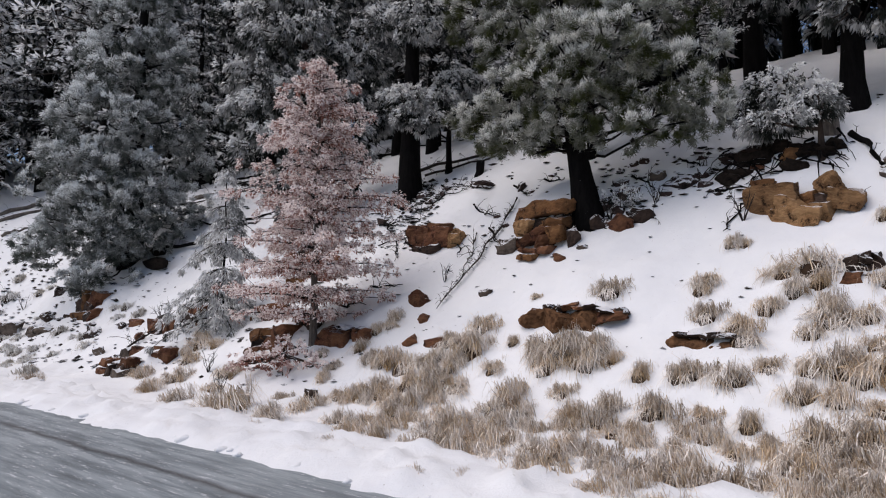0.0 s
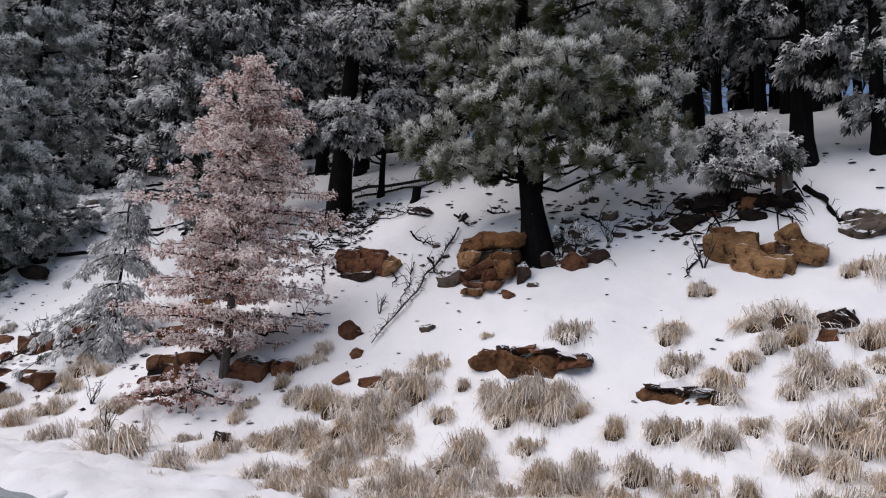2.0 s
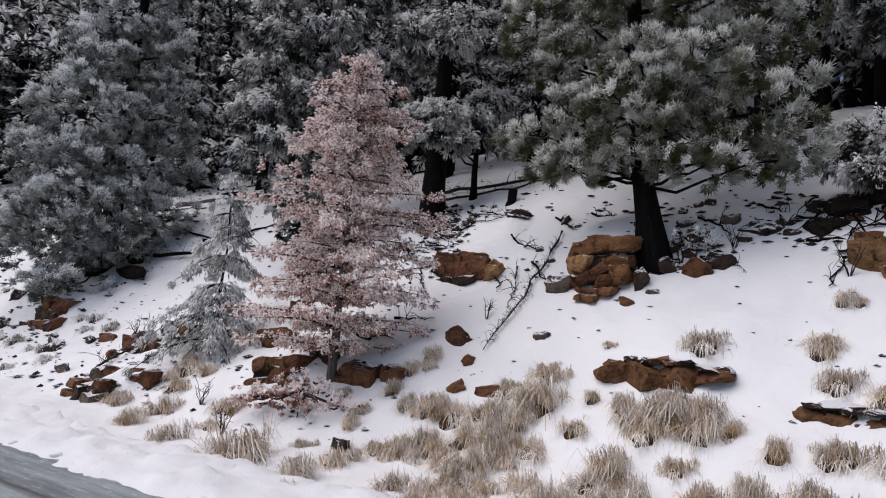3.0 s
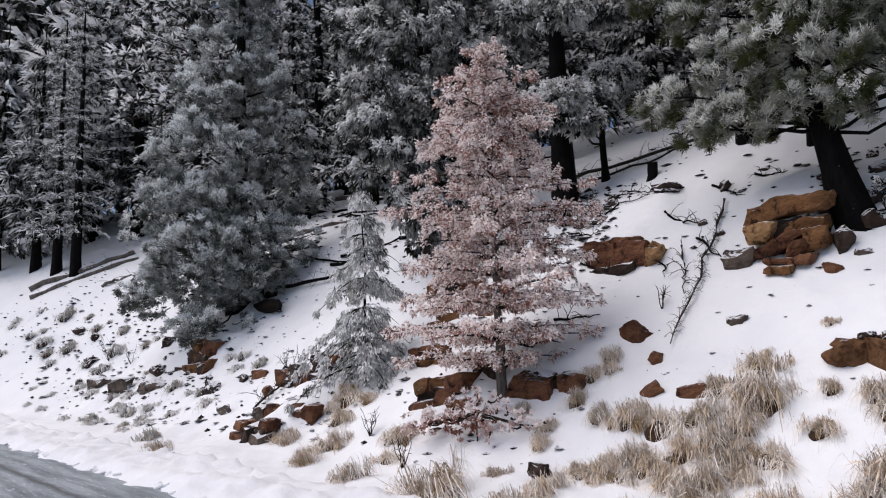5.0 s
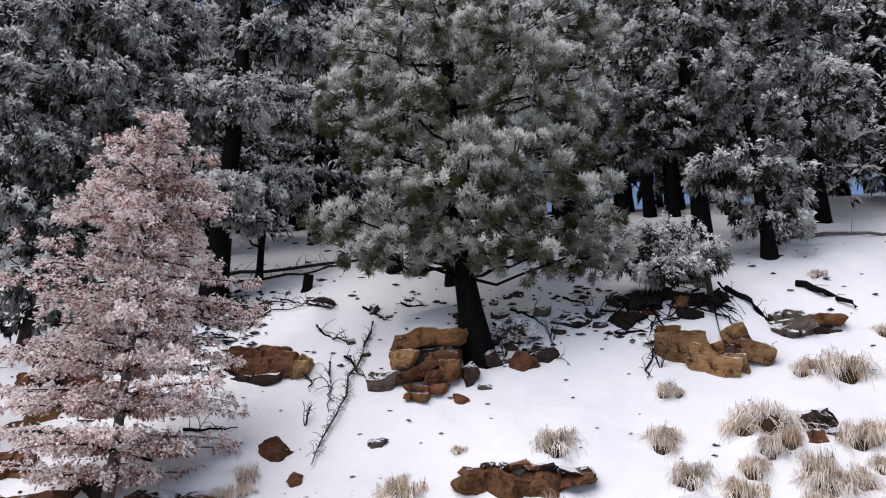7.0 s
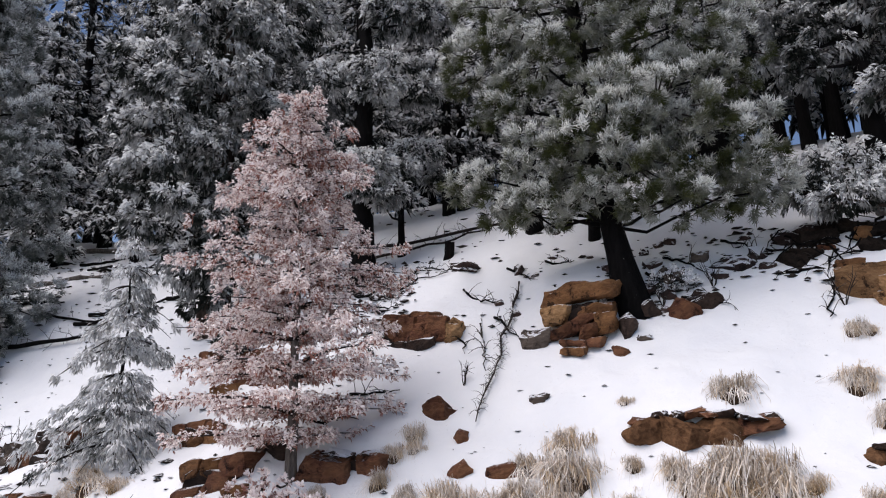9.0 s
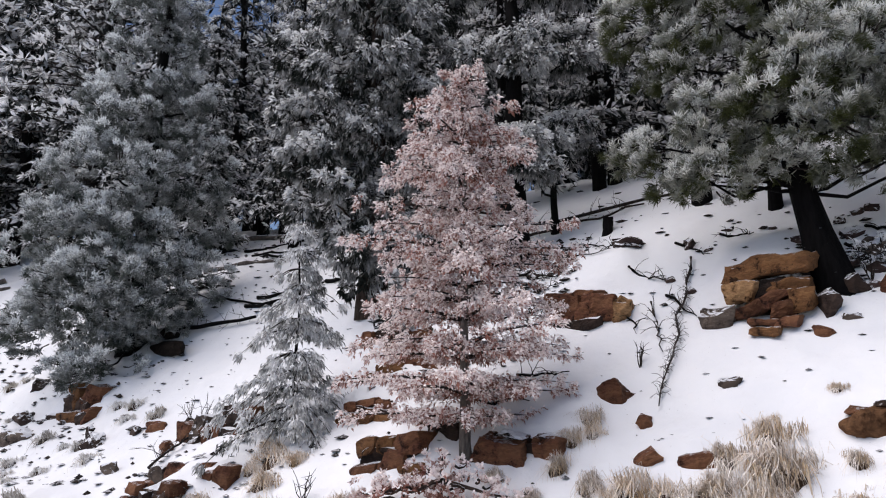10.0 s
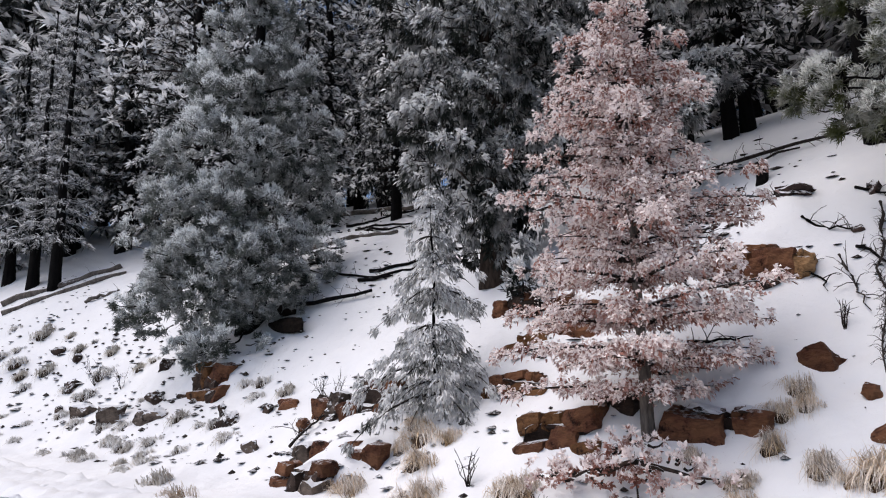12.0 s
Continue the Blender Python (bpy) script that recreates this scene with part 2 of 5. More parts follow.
def needles(name, rng, C, A, count, length, width, spread, lift=0.0, low=0.1, high=0.9, curl=0.0, rime_shade=None, thin=False, scatter=0.12, mottle=0.0):
    """A crown of blades, count of them at each centre C round its axis A; rime thickens towards the tips, on top and by
    each centre's weight, which also paints shade.
    thin: needles of three corners, broad at the foot; else leaf-like sprays of four."""
    C, A = np.repeat(np.asarray(C, float), count, 0), np.repeat(np.asarray(A, float), count, 0)
    n = len(C)
    rime_shade = np.ones(n // count) if rime_shade is None else np.asarray(rime_shade, float)
    D = A + rng.normal(0, spread, (n, 3))
    D[:, 2] += lift
    D /= np.linalg.norm(D, axis=1)[:, None] + 1e-9
    L = length * rng.uniform(0.6, 1.25, n)[:, None]
    # sprays lie flat, needles stand any way
    S = np.cross(D, rng.normal(0, 1, (n, 3)) if thin else rng.normal(0, 1.0, (n, 3)) + (0, 0, 0.6))
    S /= np.linalg.norm(S, axis=1)[:, None] + 1e-9
    S *= width * rng.uniform(0.35, 0.65, n)[:, None]
    B = C + rng.normal(0, scatter * length, (n, 3))
    tip = B + D * L
    tip[:, 2] -= curl * L[:, 0]
    top = np.clip(0.5 + 0.65 * D[:, 2], 0.05, 1.15) * np.repeat(rng.uniform(0.35, 1.2, n // count) * rime_shade, count)
    if mottle:
        top *= np.clip(rng.normal(1.0, mottle, n), 0.0, 1.8)
    if thin:
        V, rime = np.stack((B - S, B + S, tip), 1), np.stack((low * top, low * top, high * top), 1)
    else:
        mid = B + D * L * 0.55
        V, rime = np.stack((B, mid - S, tip, mid + S), 1), np.stack((low * top, (0.4 * low + 0.6 * high) * top, high * top, (0.4 * low + 0.6 * high) * top), 1)
    c = V.shape[1]
    me = bpy.data.meshes.new(name)
    me.vertices.add(n * c)
    me.vertices.foreach_set("co", V.ravel())
    me.loops.add(n * c)
    me.loops.foreach_set("vertex_index", np.arange(n * c))
    me.polygons.add(n)
    me.polygons.foreach_set("loop_start", np.arange(0, n * c, c))
    me.polygons.foreach_set("loop_total", np.full(n, c))
    me.update(calc_edges=True)
    at = me.attributes.new("rime", 'FLOAT', 'POINT')
    at.data.foreach_set("value", rime.ravel())
    return me


# ---- ground ----
UX, UY, NX, NY, EDGE = -0.76, 0.65, 0.65, 0.76, 4.3
KNOTS = [(-400, -30), (-60, -6), (-12, -0.6), (-7, 0), (0, 0), (0.5, 0.06), (1.5, 0.10), (2.6, 0.2), (3.2, 0.38), (4.0, 0.92), (5.1, 1.55), (5.9, 2.2), (6.9, 2.95),
         (7.8, 3.7), (8.8, 4.7), (10.1, 5.75), (12, 6.9), (16, 9.0), (20, 10.6), (24, 11.9), (30, 13.1), (40, 14), (60, 14), (120, 9), (1500, -20)]


def profile(d):
    """Height of the bank at the distance d from the edge of the road."""
    i = 1
    while i < len(KNOTS) - 1 and KNOTS[i][0] < d:
        i += 1
    (a, za), (b, zb) = KNOTS[i - 1], KNOTS[i]
    return za + (zb - za) * (d - a) / (b - a)


def place(s, d):
    """x and y of the place s metres along the road and d metres up from its edge."""
    return s * UX + (d + EDGE) * NX, s * UY + (d + EDGE) * NY


# places where the bank steps up behind bare rock: along, up, width, height
STEPS = [(7.25, 7.05, 1.3, 0.95), (10.4, 7.4, 1.2, 0.7), (2.5, 7.4, 1.7, 0.6), (0.84, 7.9, 1.2, 0.45), (1.5, 5.85, 0.7, 0.4), (5.4, 4.75, 1.7, 0.5), (3.3, 4.5, 1.0, 0.35),
         (23.2, 4.62, 1.7, 0.95), (16.4, 4.4, 1.1, 0.75), (17.45, 4.4, 1.0, 0.45), (15.7, 2.4, 1.2, 0.7), (15.4, 3.25, 1.2, 0.45), (16.3, 3.15, 1.0, 0.45), (13.55, 5.06, 1.3, 0.5),
         (13.94, 5.93, 0.9, 0.4), (12.1, 3.76, 1.3, 0.62), (11.5, 4.4, 0.8, 0.42), (10.05, 4.2, 1.4, 0.55), (13.2, 6.2, 1.2, 0.8)]


def height(x, y, stepped=True):
    d = x * NX + y * NY - EDGE
    s = x * UX + y * UY
    if s > 20:
        d += 0.012 * min(s - 20, 30) ** 2 + (0.72 * (s - 50) if s > 50 else 0)
        d += 0.5 * max(0, min(1, (s - 20) / 4)) * max(0, min(1, (d - 5) / 1.5))
    rise = 0.0
    if stepped and 0 < s < 26 and 2 < d < 10:
        for s0, d0, w0, h0 in STEPS:
            a, e = abs(s - s0) / (0.62 * w0), d - d0 - 0.12 - 0.25 * h0 + 0.06 * math.sin(5 * s)
            if a < 2 and 0 < e < 1.7:
                k = min(1, e / 0.3) if e < 0.7 else (1.7 - e) / 1.0
                rise = max(rise, max(0.0, 0.72 * h0 - 0.22) * math.exp(-a ** 4) * k * k * (3 - 2 * k))
    w = 0.35 if d > 1 else 0.1
    z = rise + (profile(d - w) + 2 * profile(d) + profile(d + w)) / 4
    if d > 0.2:
        k = min(1, (d - 0.2) / 2)
        z += k * (0.10 * noise.noise((x * 0.45, y * 0.45, 0)) + 0.05 * noise.noise((x * 1.7, y * 1.7, 3)))
        z += 0.035 * min(1, d) * noise.noise((x * 4.5, y * 4.5, 7))
    return z


def ground_at(s, d, up=0.0):
    x, y = place(s, d)
    return Vector((x, y, height(x, y) + up))


ALONG = math.atan2(UY, UX)


def steps(lo, hi, fine, far, grow=1.25):
    vals = list(np.arange(lo, hi, fine))
    k, v = fine, vals[-1]
    while v < far:
        k *= grow
        v += k
        vals.append(v)
    k, v = fine, vals[0]
    while v > -far:
        k *= grow
        v -= k
        vals.insert(0, v)
    return vals


def build_ground():
    S, D = steps(-3, 28, 0.13, 1400), steps(-0.6, 12, 0.10, 1400)
    V, F = [], []
    for d in D:
        for s in S:
            x, y = place(s, d)
            z = height(x, y)
            ragged = 0.25 * noise.noise((s * 0.9, 1, 0)) + 0.12 * noise.noise((s * 3.5, 5, 0))
            if -8 < d < 1.3:
                k = max(0.0, min(1.0, (d - ragged + 0.15) / 0.4))
                z = -0.06 * (1 - k) + k * (z + 0.05 + 0.13 * max(0, noise.noise((s * 1.8, d * 2.2, 2))) + 0.12 * max(0, noise.noise((s * 3.7, d * 4, 9))) + 0.06 * abs(noise.noise((s * 7, d * 7, 4))))
            V.append((x, y, z))
    w = len(S)
    for j in range(len(D) - 1):
        for i in range(w - 1):
            a = j * w + i
            F.append([a, a + w, a + w + 1, a + 1])
    me = grid_mesh("ground", V, F)
    ob = part("ground", me, snow)
    return tagged(ob, "snow-covered hillside rising from the road", "ground", kind="structure")


ground = build_ground()


def build_road():
    xs = steps(-10, 60, 2.0, 700)
    ys = [-0.45, 1.5, 3, 4.5, 6, 7.6]
    V = [(x, y, 0) for y in ys for x in xs]
    w, F = len(xs), []
    for j in range(len(ys) - 1):
        for i in range(w - 1):
            a = j * w + i
            F.append([a, a + 1, a + w + 1, a + w])
    ob = part("road", grid_mesh("road", V, F, False), asphalt)
    x, y = place(0, 0)
    ob.location = (x, y, 0.0)
    ob.rotation_euler = (0, 0, ALONG)
    return tagged(ob, "grey asphalt road with icy slush streaks", "road", kind="structure")


road = build_road()

# ---- trees ----


def unit(v):
    v = np.asarray(v, float)
    return v / (np.linalg.norm(v) + 1e-9)


def bend(a, b, sag, rng, n=5):
    """A limb's line from a to b, bowed by sag and slightly crooked."""
    a, b = np.asarray(a, float), np.asarray(b, float)
    out = []
    for i in range(n):
        t = i / (n - 1)
        p = a + (b - a) * t
        p[2] -= sag * math.sin(math.pi * t)
        if 0 < i < n - 1:
            p += rng.normal(0, 0.03 * np.linalg.norm(b - a), 3)
        out.append(p)
    return out


def trunk_line(height_, lean, rng, n=12):
    out = []
    for i in range(n):
        t = i / (n - 1)
        g = 3.5 * (1 - math.exp(-height_ * t / 3.5))
        out.append((lean[0] * g + rng.normal(0, 0.012 * height_ * t * (1 - t)), lean[1] * g + rng.normal(0, 0.012 * height_ * t * (1 - t)), -0.35 + (height_ + 0.35) * t))
    return out


def trunk_mesh(height_, radius, lean, rng, flare=1.5, sides=12):
    line = trunk_line(height_, lean, rng)
    radii = [radius * (1 - 0.88 * i / (len(line) - 1)) * (flare if i == 0 else 1 + (flare - 1) * 0.25 * (i == 1)) for i in range(len(line))]
    # closer rings at the foot
    line.insert(1, tuple(0.55 * np.array(line[0]) + 0.45 * np.array(line[1])))
    radii.insert(1, radius * (1 + (flare - 1) * 0.6))
    v, f = tube(line, radii, sides, rng, 0.09)
    return line, grid_mesh("trunk", v, f)


def on_line(line, z):
    """The trunk's middle at the height z."""
    zs = [p[2] for p in line]
    return np.array([np.interp(z, zs, [p[k] for p in line]) for k in (0, 1)] + [min(z, zs[-1])])


def lobed_tree(name, label, s_d, lobes, right, seed, bark, leaf, trunk_h, trunk_r, lean=(0, 0), puffs=26, count=70, length=0.24, width=0.022,
               spread=0.75, lift=0.15, low=0.1, high=0.95, curl=0.0, droop=0.0, shell=0.62, cat="tree", bare=0, depth=0.85, flare=1.5, thin=False, scatter=0.25, mottle=0.0, patchy=0.0, clump=0.0, each=7):
    """A tree whose crown is made of foliage masses; each is (to the right, up, behind, half width, half height)."""
    rng = np.random.default_rng(seed)
    at = Vector((s_d[0], s_d[1], height(*s_d, stepped=False)))
    ob = thing(name, at, label, cat)
    line, me = trunk_mesh(trunk_h, trunk_r, lean, rng, flare)
    part("trunk", me, bark, ob)
    R = np.array((right[0], right[1], 0.0))
    B = np.array((-right[1], right[0], 0.0))
    limbs, twigs = [], []
    for r, z, f, rx, rz in lobes:
        mid = r * R + f * B + np.array((0, 0, z))
        ry = depth * rx
        root = on_line(line, max(0.4, z - 0.12 * math.hypot(r, f) - 0.1))
        C, A, W = [], [], []
        stem = tube(bend(root, mid, 0.05 * np.linalg.norm(mid - root), rng), np.linspace(0.04, 0.015, 5) * (0.6 + 0.5 * rx), 6)
        limb = part("limb", grid_mesh("limb", *stem), bark, ob)
        n = max(8, int(puffs * (rx * ry + rx * rz + ry * rz)))
        heart = None
        for i in range(n):
            if not clump or i % each == 0:
                q = unit(rng.normal(0, 1, 3))
                k = rng.uniform(shell, 1.0) ** 0.7 * (1 + 0.22 * noise.noise((q[0] * 2 + r, q[1] * 2 + z, q[2] * 2 + seed)))
                heart = mid + k * (q[0] * rx * R + q[1] * ry * B + np.array((0, 0, q[2] * rz)))
                away = unit(q[0] * R + q[1] * B + np.array((0, 0, 0.8 * q[2] + 0.25 - droop)))
                # less rime inside and below a mass, so its colour darkens like shade
                full = max(0.03, min(1.35, 0.78 + 0.75 * q[2] + 2.4 * (k - 0.85))) * (0.2 if rng.uniform() < patchy else 1.0)
                size = clump * rng.uniform(0.7, 1.3)
            if clump:
                # sprays gather in rounded bunches, bare below and white on top, which also paints their lit and shaded
                # sides
                g = unit(rng.normal(0, 1, 3) + 0.9 * away)
                p, a, rime_shade = heart + size * g, unit(g + 0.5 * away + np.array((0, 0, -droop))), full * max(0.05, 0.62 + 0.75 * g[2])
            else:
                p, a, rime_shade = heart, away, full
            if p[2] + at.z < height(at.x + p[0], at.y + p[1]) + 0.12:
                continue
            C.append(p)
            W.append(rime_shade)
            A.append(a)
            if i % (each if clump else 4) == 0:
                twigs.append(tube(bend(mid + (p - mid) * rng.uniform(0.5, 0.75), p, 0.03, rng, 4), (0.018, 0.014, 0.01, 0.006), 4))
        if C:
            part("foliage", needles("foliage", rng, C, A, count, length, width, spread, lift, low, high, curl, W, thin, scatter, mottle), leaf, limb)
    for i in range(bare):
        z = rng.uniform(0.3, 0.7) * trunk_h
        a = rng.uniform(0, 2 * math.pi)
        root = on_line(line, z)
        tip = root + np.array((math.cos(a), math.sin(a), rng.uniform(-0.25, 0.25))) * rng.uniform(0.6, 1.7)
        limbs.append(tube(bend(root, tip, 0.08, rng), np.linspace(0.03, 0.006, 5), 5))
    for v, f in limbs:
        part("limb", grid_mesh("limb", v, f), bark, ob)
    tagged(part("twigwork", grid_mesh("twigwork", *merge(twigs)), twig_dark, ob), kind="stuff")
    return ob


def fir_parts(rng, tall, wide, z0, whorls, per, slope, droop, top, step=0.22, side=0.45, fill=1.0, taper=0.85, rag=0.25, jit=0.03, rings=5, uneven=0.0):
    """Centres, axes and branch tubes of a tree with whorls of branches."""
    C, A, T, W, N = [], [], [], [], []
    for i in range(whorls):
        t = (i + rng.uniform(-0.3, 0.3)) / whorls
        t = min(max(t, 0), 0.99)
        h = z0 + (tall - z0) * t
        reach = wide * max(0.05, (1 - t ** top)) ** taper
        for k in range(per):
            a = 2 * math.pi * (k + rng.uniform(-0.35, 0.35)) / per + i * 1.1
            L = reach * rng.uniform(1 - rag, 1 + 0.6 * rag) + 0.08
            L *= 1 + uneven * noise.noise((2.4 * math.cos(a), 2.4 * math.sin(a), 3.1 * h + 17))
            d = np.array((math.cos(a), math.sin(a), 0))
            e = np.array((-math.sin(a), math.cos(a), 0))
            line = []
            for j in range(rings):
                u = j / (rings - 1)
                line.append(d * L * u + np.array((0, 0, h + slope * L * u - droop * L * u * u)))
            T.append(tube(line, np.linspace(0.012 + 0.012 * L, 0.004, rings), 3, cap=False))
            n = max(2, int(L / step))
            for j in range(n):
                u = (j + rng.uniform(0.4, 1.0)) / n
                if u < 0.12 or rng.uniform() > fill:
                    continue
                p = d * L * u + np.array((0, 0, h + slope * L * u - droop * L * u * u))
                w = side * L * (1.05 - u) * (0.5 + 0.5 * rng.uniform())
                for q in (-1, 0, 1) if L > 0.35 else (0,):
                    o = p + e * w * q + np.array((0, 0, -0.25 * abs(w * q) * droop + rng.normal(0, jit)))
                    C.append(o)
                    N.append(len(T) - 1)
                    # less rime near the trunk also paints the crown's inner shade
                    W.append(max(0.15, min(1.2, 0.25 + 0.95 * u + 0.1 * abs(q))))
                    A.append(unit(d + 0.8 * q * e + np.array((0, 0, slope - 1.4 * droop * u))))
    return C, A, T, W, N


def whorled_tree(name, label, xy, seed, bark, leaf, tall, trunk_r, wide, z0, whorls, per, slope, droop, top, count, length, width, spread, lift=0.0, low=0.2,
                 high=1.0, curl=0.0, lean=(0, 0), cat="tree", group="", at=None, thin=False, scatter=0.12, mottle=0.0, split=False, twig=None, **more):
    rng = np.random.default_rng(seed)
    ob = thing(name, at or Vector((xy[0], xy[1], height(*xy, stepped=False))), label, cat, group)
    line, me = trunk_mesh(tall, trunk_r, lean, rng, 1.25, 9)
    part("trunk", me, bark, ob)
    C, A, T, W, N = fir_parts(rng, tall, wide, z0, whorls, per, slope, droop, top, **more)
    C = np.array([c + on_line(line, c[2]) * (1, 1, 0) for c in C])
    A, W, N = np.array(A), np.array(W), np.array(N)
    T = [([v + on_line(line, v[2]) * (1, 1, 0) for v in vs], fs) for vs, fs in T]
    if split:
        for k, (vs, fs) in enumerate(T):
            branch = part("branch", grid_mesh("branch", vs, fs), twig or twig_dark, ob)
            if (N == k).any():
                part("foliage", needles("foliage", rng, C[N == k], A[N == k], count, length, width, spread, lift, low, high, curl, W[N == k], thin, scatter, mottle), leaf, branch)
        return ob
    tagged(part("branchwork", grid_mesh("branchwork", *merge(T)), twig or twig_dark, ob), kind="stuff")
    part("crown", needles("crown", rng, C, A, count, length, width, spread, lift, low, high, curl, W, thin, scatter, mottle), leaf, ob)
    return ob


PINE_MAIN = [(-1.51, 2.56, 0, 1.19, 0.75), (-0.11, 2.55, -0.6, 1.33, 0.92), (1.47, 2.64, 0, 1.13, 0.81), (-2.37, 2.4, 0, 0.54, 0.43), (0.6, 3.12, -0.8, 1.13, 0.61),
    (-0.83, 3.11, -0.6, 0.83, 0.52), (-1.6, 1.95, 0, 0.74, 0.3), (2.13, 2.19, 0, 0.48, 0.54), (0.09, 1.96, -0.6, 0.9, 0.3), (1.24, 1.98, 0, 0.74, 0.32), (-2.35,
    2.01, 0, 0.48, 0.3), (-1.7, 1.81, 0, 0.8, 0.25), (2.16, 1.81, 0, 0.53, 0.32), (-0.82, 1.71, -0.6, 0.6, 0.22), (0.88, 1.67, -0.5, 0.71, 0.25), (-2.93, 2.7, 0,
    0.44, 0.44), (2.49, 2.97, 0, 0.44, 0.55), (-1.66, 3.91, 0, 1.01, 0.56), (1.32, 4.02, 0, 1.29, 0.51), (0.32, 3.84, -0.4, 0.65, 0.3), (-2.26, 4.85, 0, 1.11, 0.76),
    (-1.31, 5.67, -0.5, 1.39, 0.75), (1.02, 5.15, 0, 1.4, 0.76), (2.0, 4.57, 0, 0.63, 0.52), (-2.31, 6.28, 0, 0.74, 0.61), (0.95, 6.59, 0, 1.72, 0.74), (-0.88, 6.96,
    -0.5, 1.46, 0.67), (0.16, 8.44, 0, 1.99, 0.86), (0.05, 10.1, 0, 1.56, 1.14), (-0.13, 11.88, 0, 1.07, 1.23), (-0.4, 4.95, -1.1, 0.9, 0.45), (0.45, 5.65, -1.0, 1.0, 0.55), (-0.3, 6.35, -0.9, 0.9, 0.5), (0.95, 4.45, -0.9, 0.8, 0.42),
    (-1.25, 4.35, -0.9, 0.75, 0.42), (-0.2, 3.25, -1.3, 0.9, 0.4)]
PINE_LEFT = [(-0.64, 1.55, 0, 2.9, 1.3), (-1.55, 0.34, -0.5, 1.9, 0.85), (1.0, 1.75, 0, 1.75, 1.2), (-1.75, 3.2, 0, 1.75, 1.2), (0.75, 3.6, 0, 1.85, 1.25), (-0.6, 3.0, -1.2, 1.5, 0.9),
    (-0.9, 4.8, -0.8, 1.9, 1.2), (1.15, 5.4, 0, 1.35, 1.2), (-0.2, 6.3, -0.7, 1.6, 1.1), (-1.15, 7.2, 0, 1.25, 1.1), (0.75, 7.5, 0, 1.35, 1.15), (-0.3, 8.9, 0, 1.45, 1.2), (0.35, 10.2, 0, 1.1, 1.1),
    (-0.55, 10.8, 0, 1.05, 1.2), (-0.3, 12.4, 0, 0.95, 1.3), (-0.3, 14.0, 0, 0.6, 1.2), (-0.68, -0.77, -1.2, 1.38, 0.49), (-1.5, 1.0, -1.3, 1.4, 0.7), (0.4, 0.9, -0.9, 1.3, 0.7), (-0.5, 1.9, -1.6, 1.3, 0.7)]
FIR_WHITE = [(0.05, 0.45, -0.5, 0.8, 0.42), (-0.35, 1.25, -0.8, 1.05, 0.55), (0.6, 1.5, -0.6, 1.0, 0.55), (-0.95, 2.3, -0.9, 1.15, 0.65), (0.75, 2.6, -0.6, 1.3, 0.7),
    (-1.25, 3.35, -0.8, 1.1, 0.7), (0.2, 3.7, -1.1, 1.4, 0.75), (1.6, 3.8, 0, 1.2, 0.7), (-1.25, 4.55, -0.6, 1.2, 0.75), (1.1, 4.95, -0.6, 1.5, 0.8), (-0.1, 5.55, -1.0, 1.45, 0.75),
    (-1.35, 6.2, -0.3, 1.35, 0.8), (1.7, 6.35, 0, 1.4, 0.8), (0.1, 7.15, -0.8, 1.7, 0.85), (-0.9, 8.4, 0, 1.6, 0.9), (1.0, 8.6, 0, 1.6, 0.9), (0.0, 10.0, 0, 1.9, 1.1), (-0.3, 11.8, 0, 1.5, 1.3), (-0.4, 13.5, 0, 1.0, 1.3)]
TREE_CHARRED = [(0.38, 5.0, -0.8, 0.78, 0.37), (1.43, 5.25, -0.6, 0.61, 0.29), (1.28, 4.57, -0.7, 0.68, 0.28), (0.38, 4.44, -0.9, 0.58, 0.33), (0.89, 6.95, -0.3,
    0.92, 0.54), (1.65, 7.0, 0, 0.78, 0.47), (-0.81, 4.98, -0.4, 0.51, 0.36), (0.29, 8.7, 0, 1.48, 0.82), (-0.36, 10.32, 0, 1.74, 1.04), (1.83, 9.48, 0, 1.02, 0.68)]
TREE_THIN = [(-0.69, 1.62, -1.7, 0.61, 0.45), (0.36, 2.46, -0.6, 0.69, 0.35), (-0.4, 1.13, -1.5, 0.56, 0.37), (-1.23, 1.8, -1.6, 0.46, 0.27), (0.75, 2.17, -0.4,
    0.35, 0.35), (-0.79, 1.24, -1.7, 0.45, 0.32), (-0.07, 1.89, -1.0, 0.5, 0.39)]
TREE_R1 = [(0.66, 1.67, -0.9, 0.74, 0.43), (-0.23, 3.06, 0, 1.09, 0.57), (-1.02, 3.86, 0, 0.83, 0.77), (0.47, 4.12, 0, 1.12, 0.84), (-0.29, 5.18, 0, 1.3, 0.72),
    (0.43, 6.21, 0, 1.49, 0.9), (-0.34, 7.56, 0, 1.56, 0.94), (-1.2, 2.9, 0, 0.75, 0.4), (-1.9, 3.5, 0, 0.7, 0.45), (-1.7, 4.4, 0, 0.8, 0.6)]
TREE_R2 = [(0.01, 2.83, 0, 0.88, 0.88), (0.07, 1.42, 0, 0.99, 0.64), (0.19, 0.57, 0, 0.67, 0.25), (-0.22, 4.07, 0, 0.91, 0.75), (1.11, 3.29, 0, 1.18, 0.89), (0.18,
    5.35, 0, 1.56, 0.94), (1.11, 5.05, 0, 1.24, 0.93), (0.74, 6.92, 0, 1.64, 0.98)]
JUNIPER = [(-0.63, 1.53, 0, 0.78, 0.47), (-0.07, 1.2, 0, 0.53, 0.36), (-1.27, 1.27, 0, 0.45, 0.28), (-0.61, 0.91, -0.3, 0.76, 0.22)]

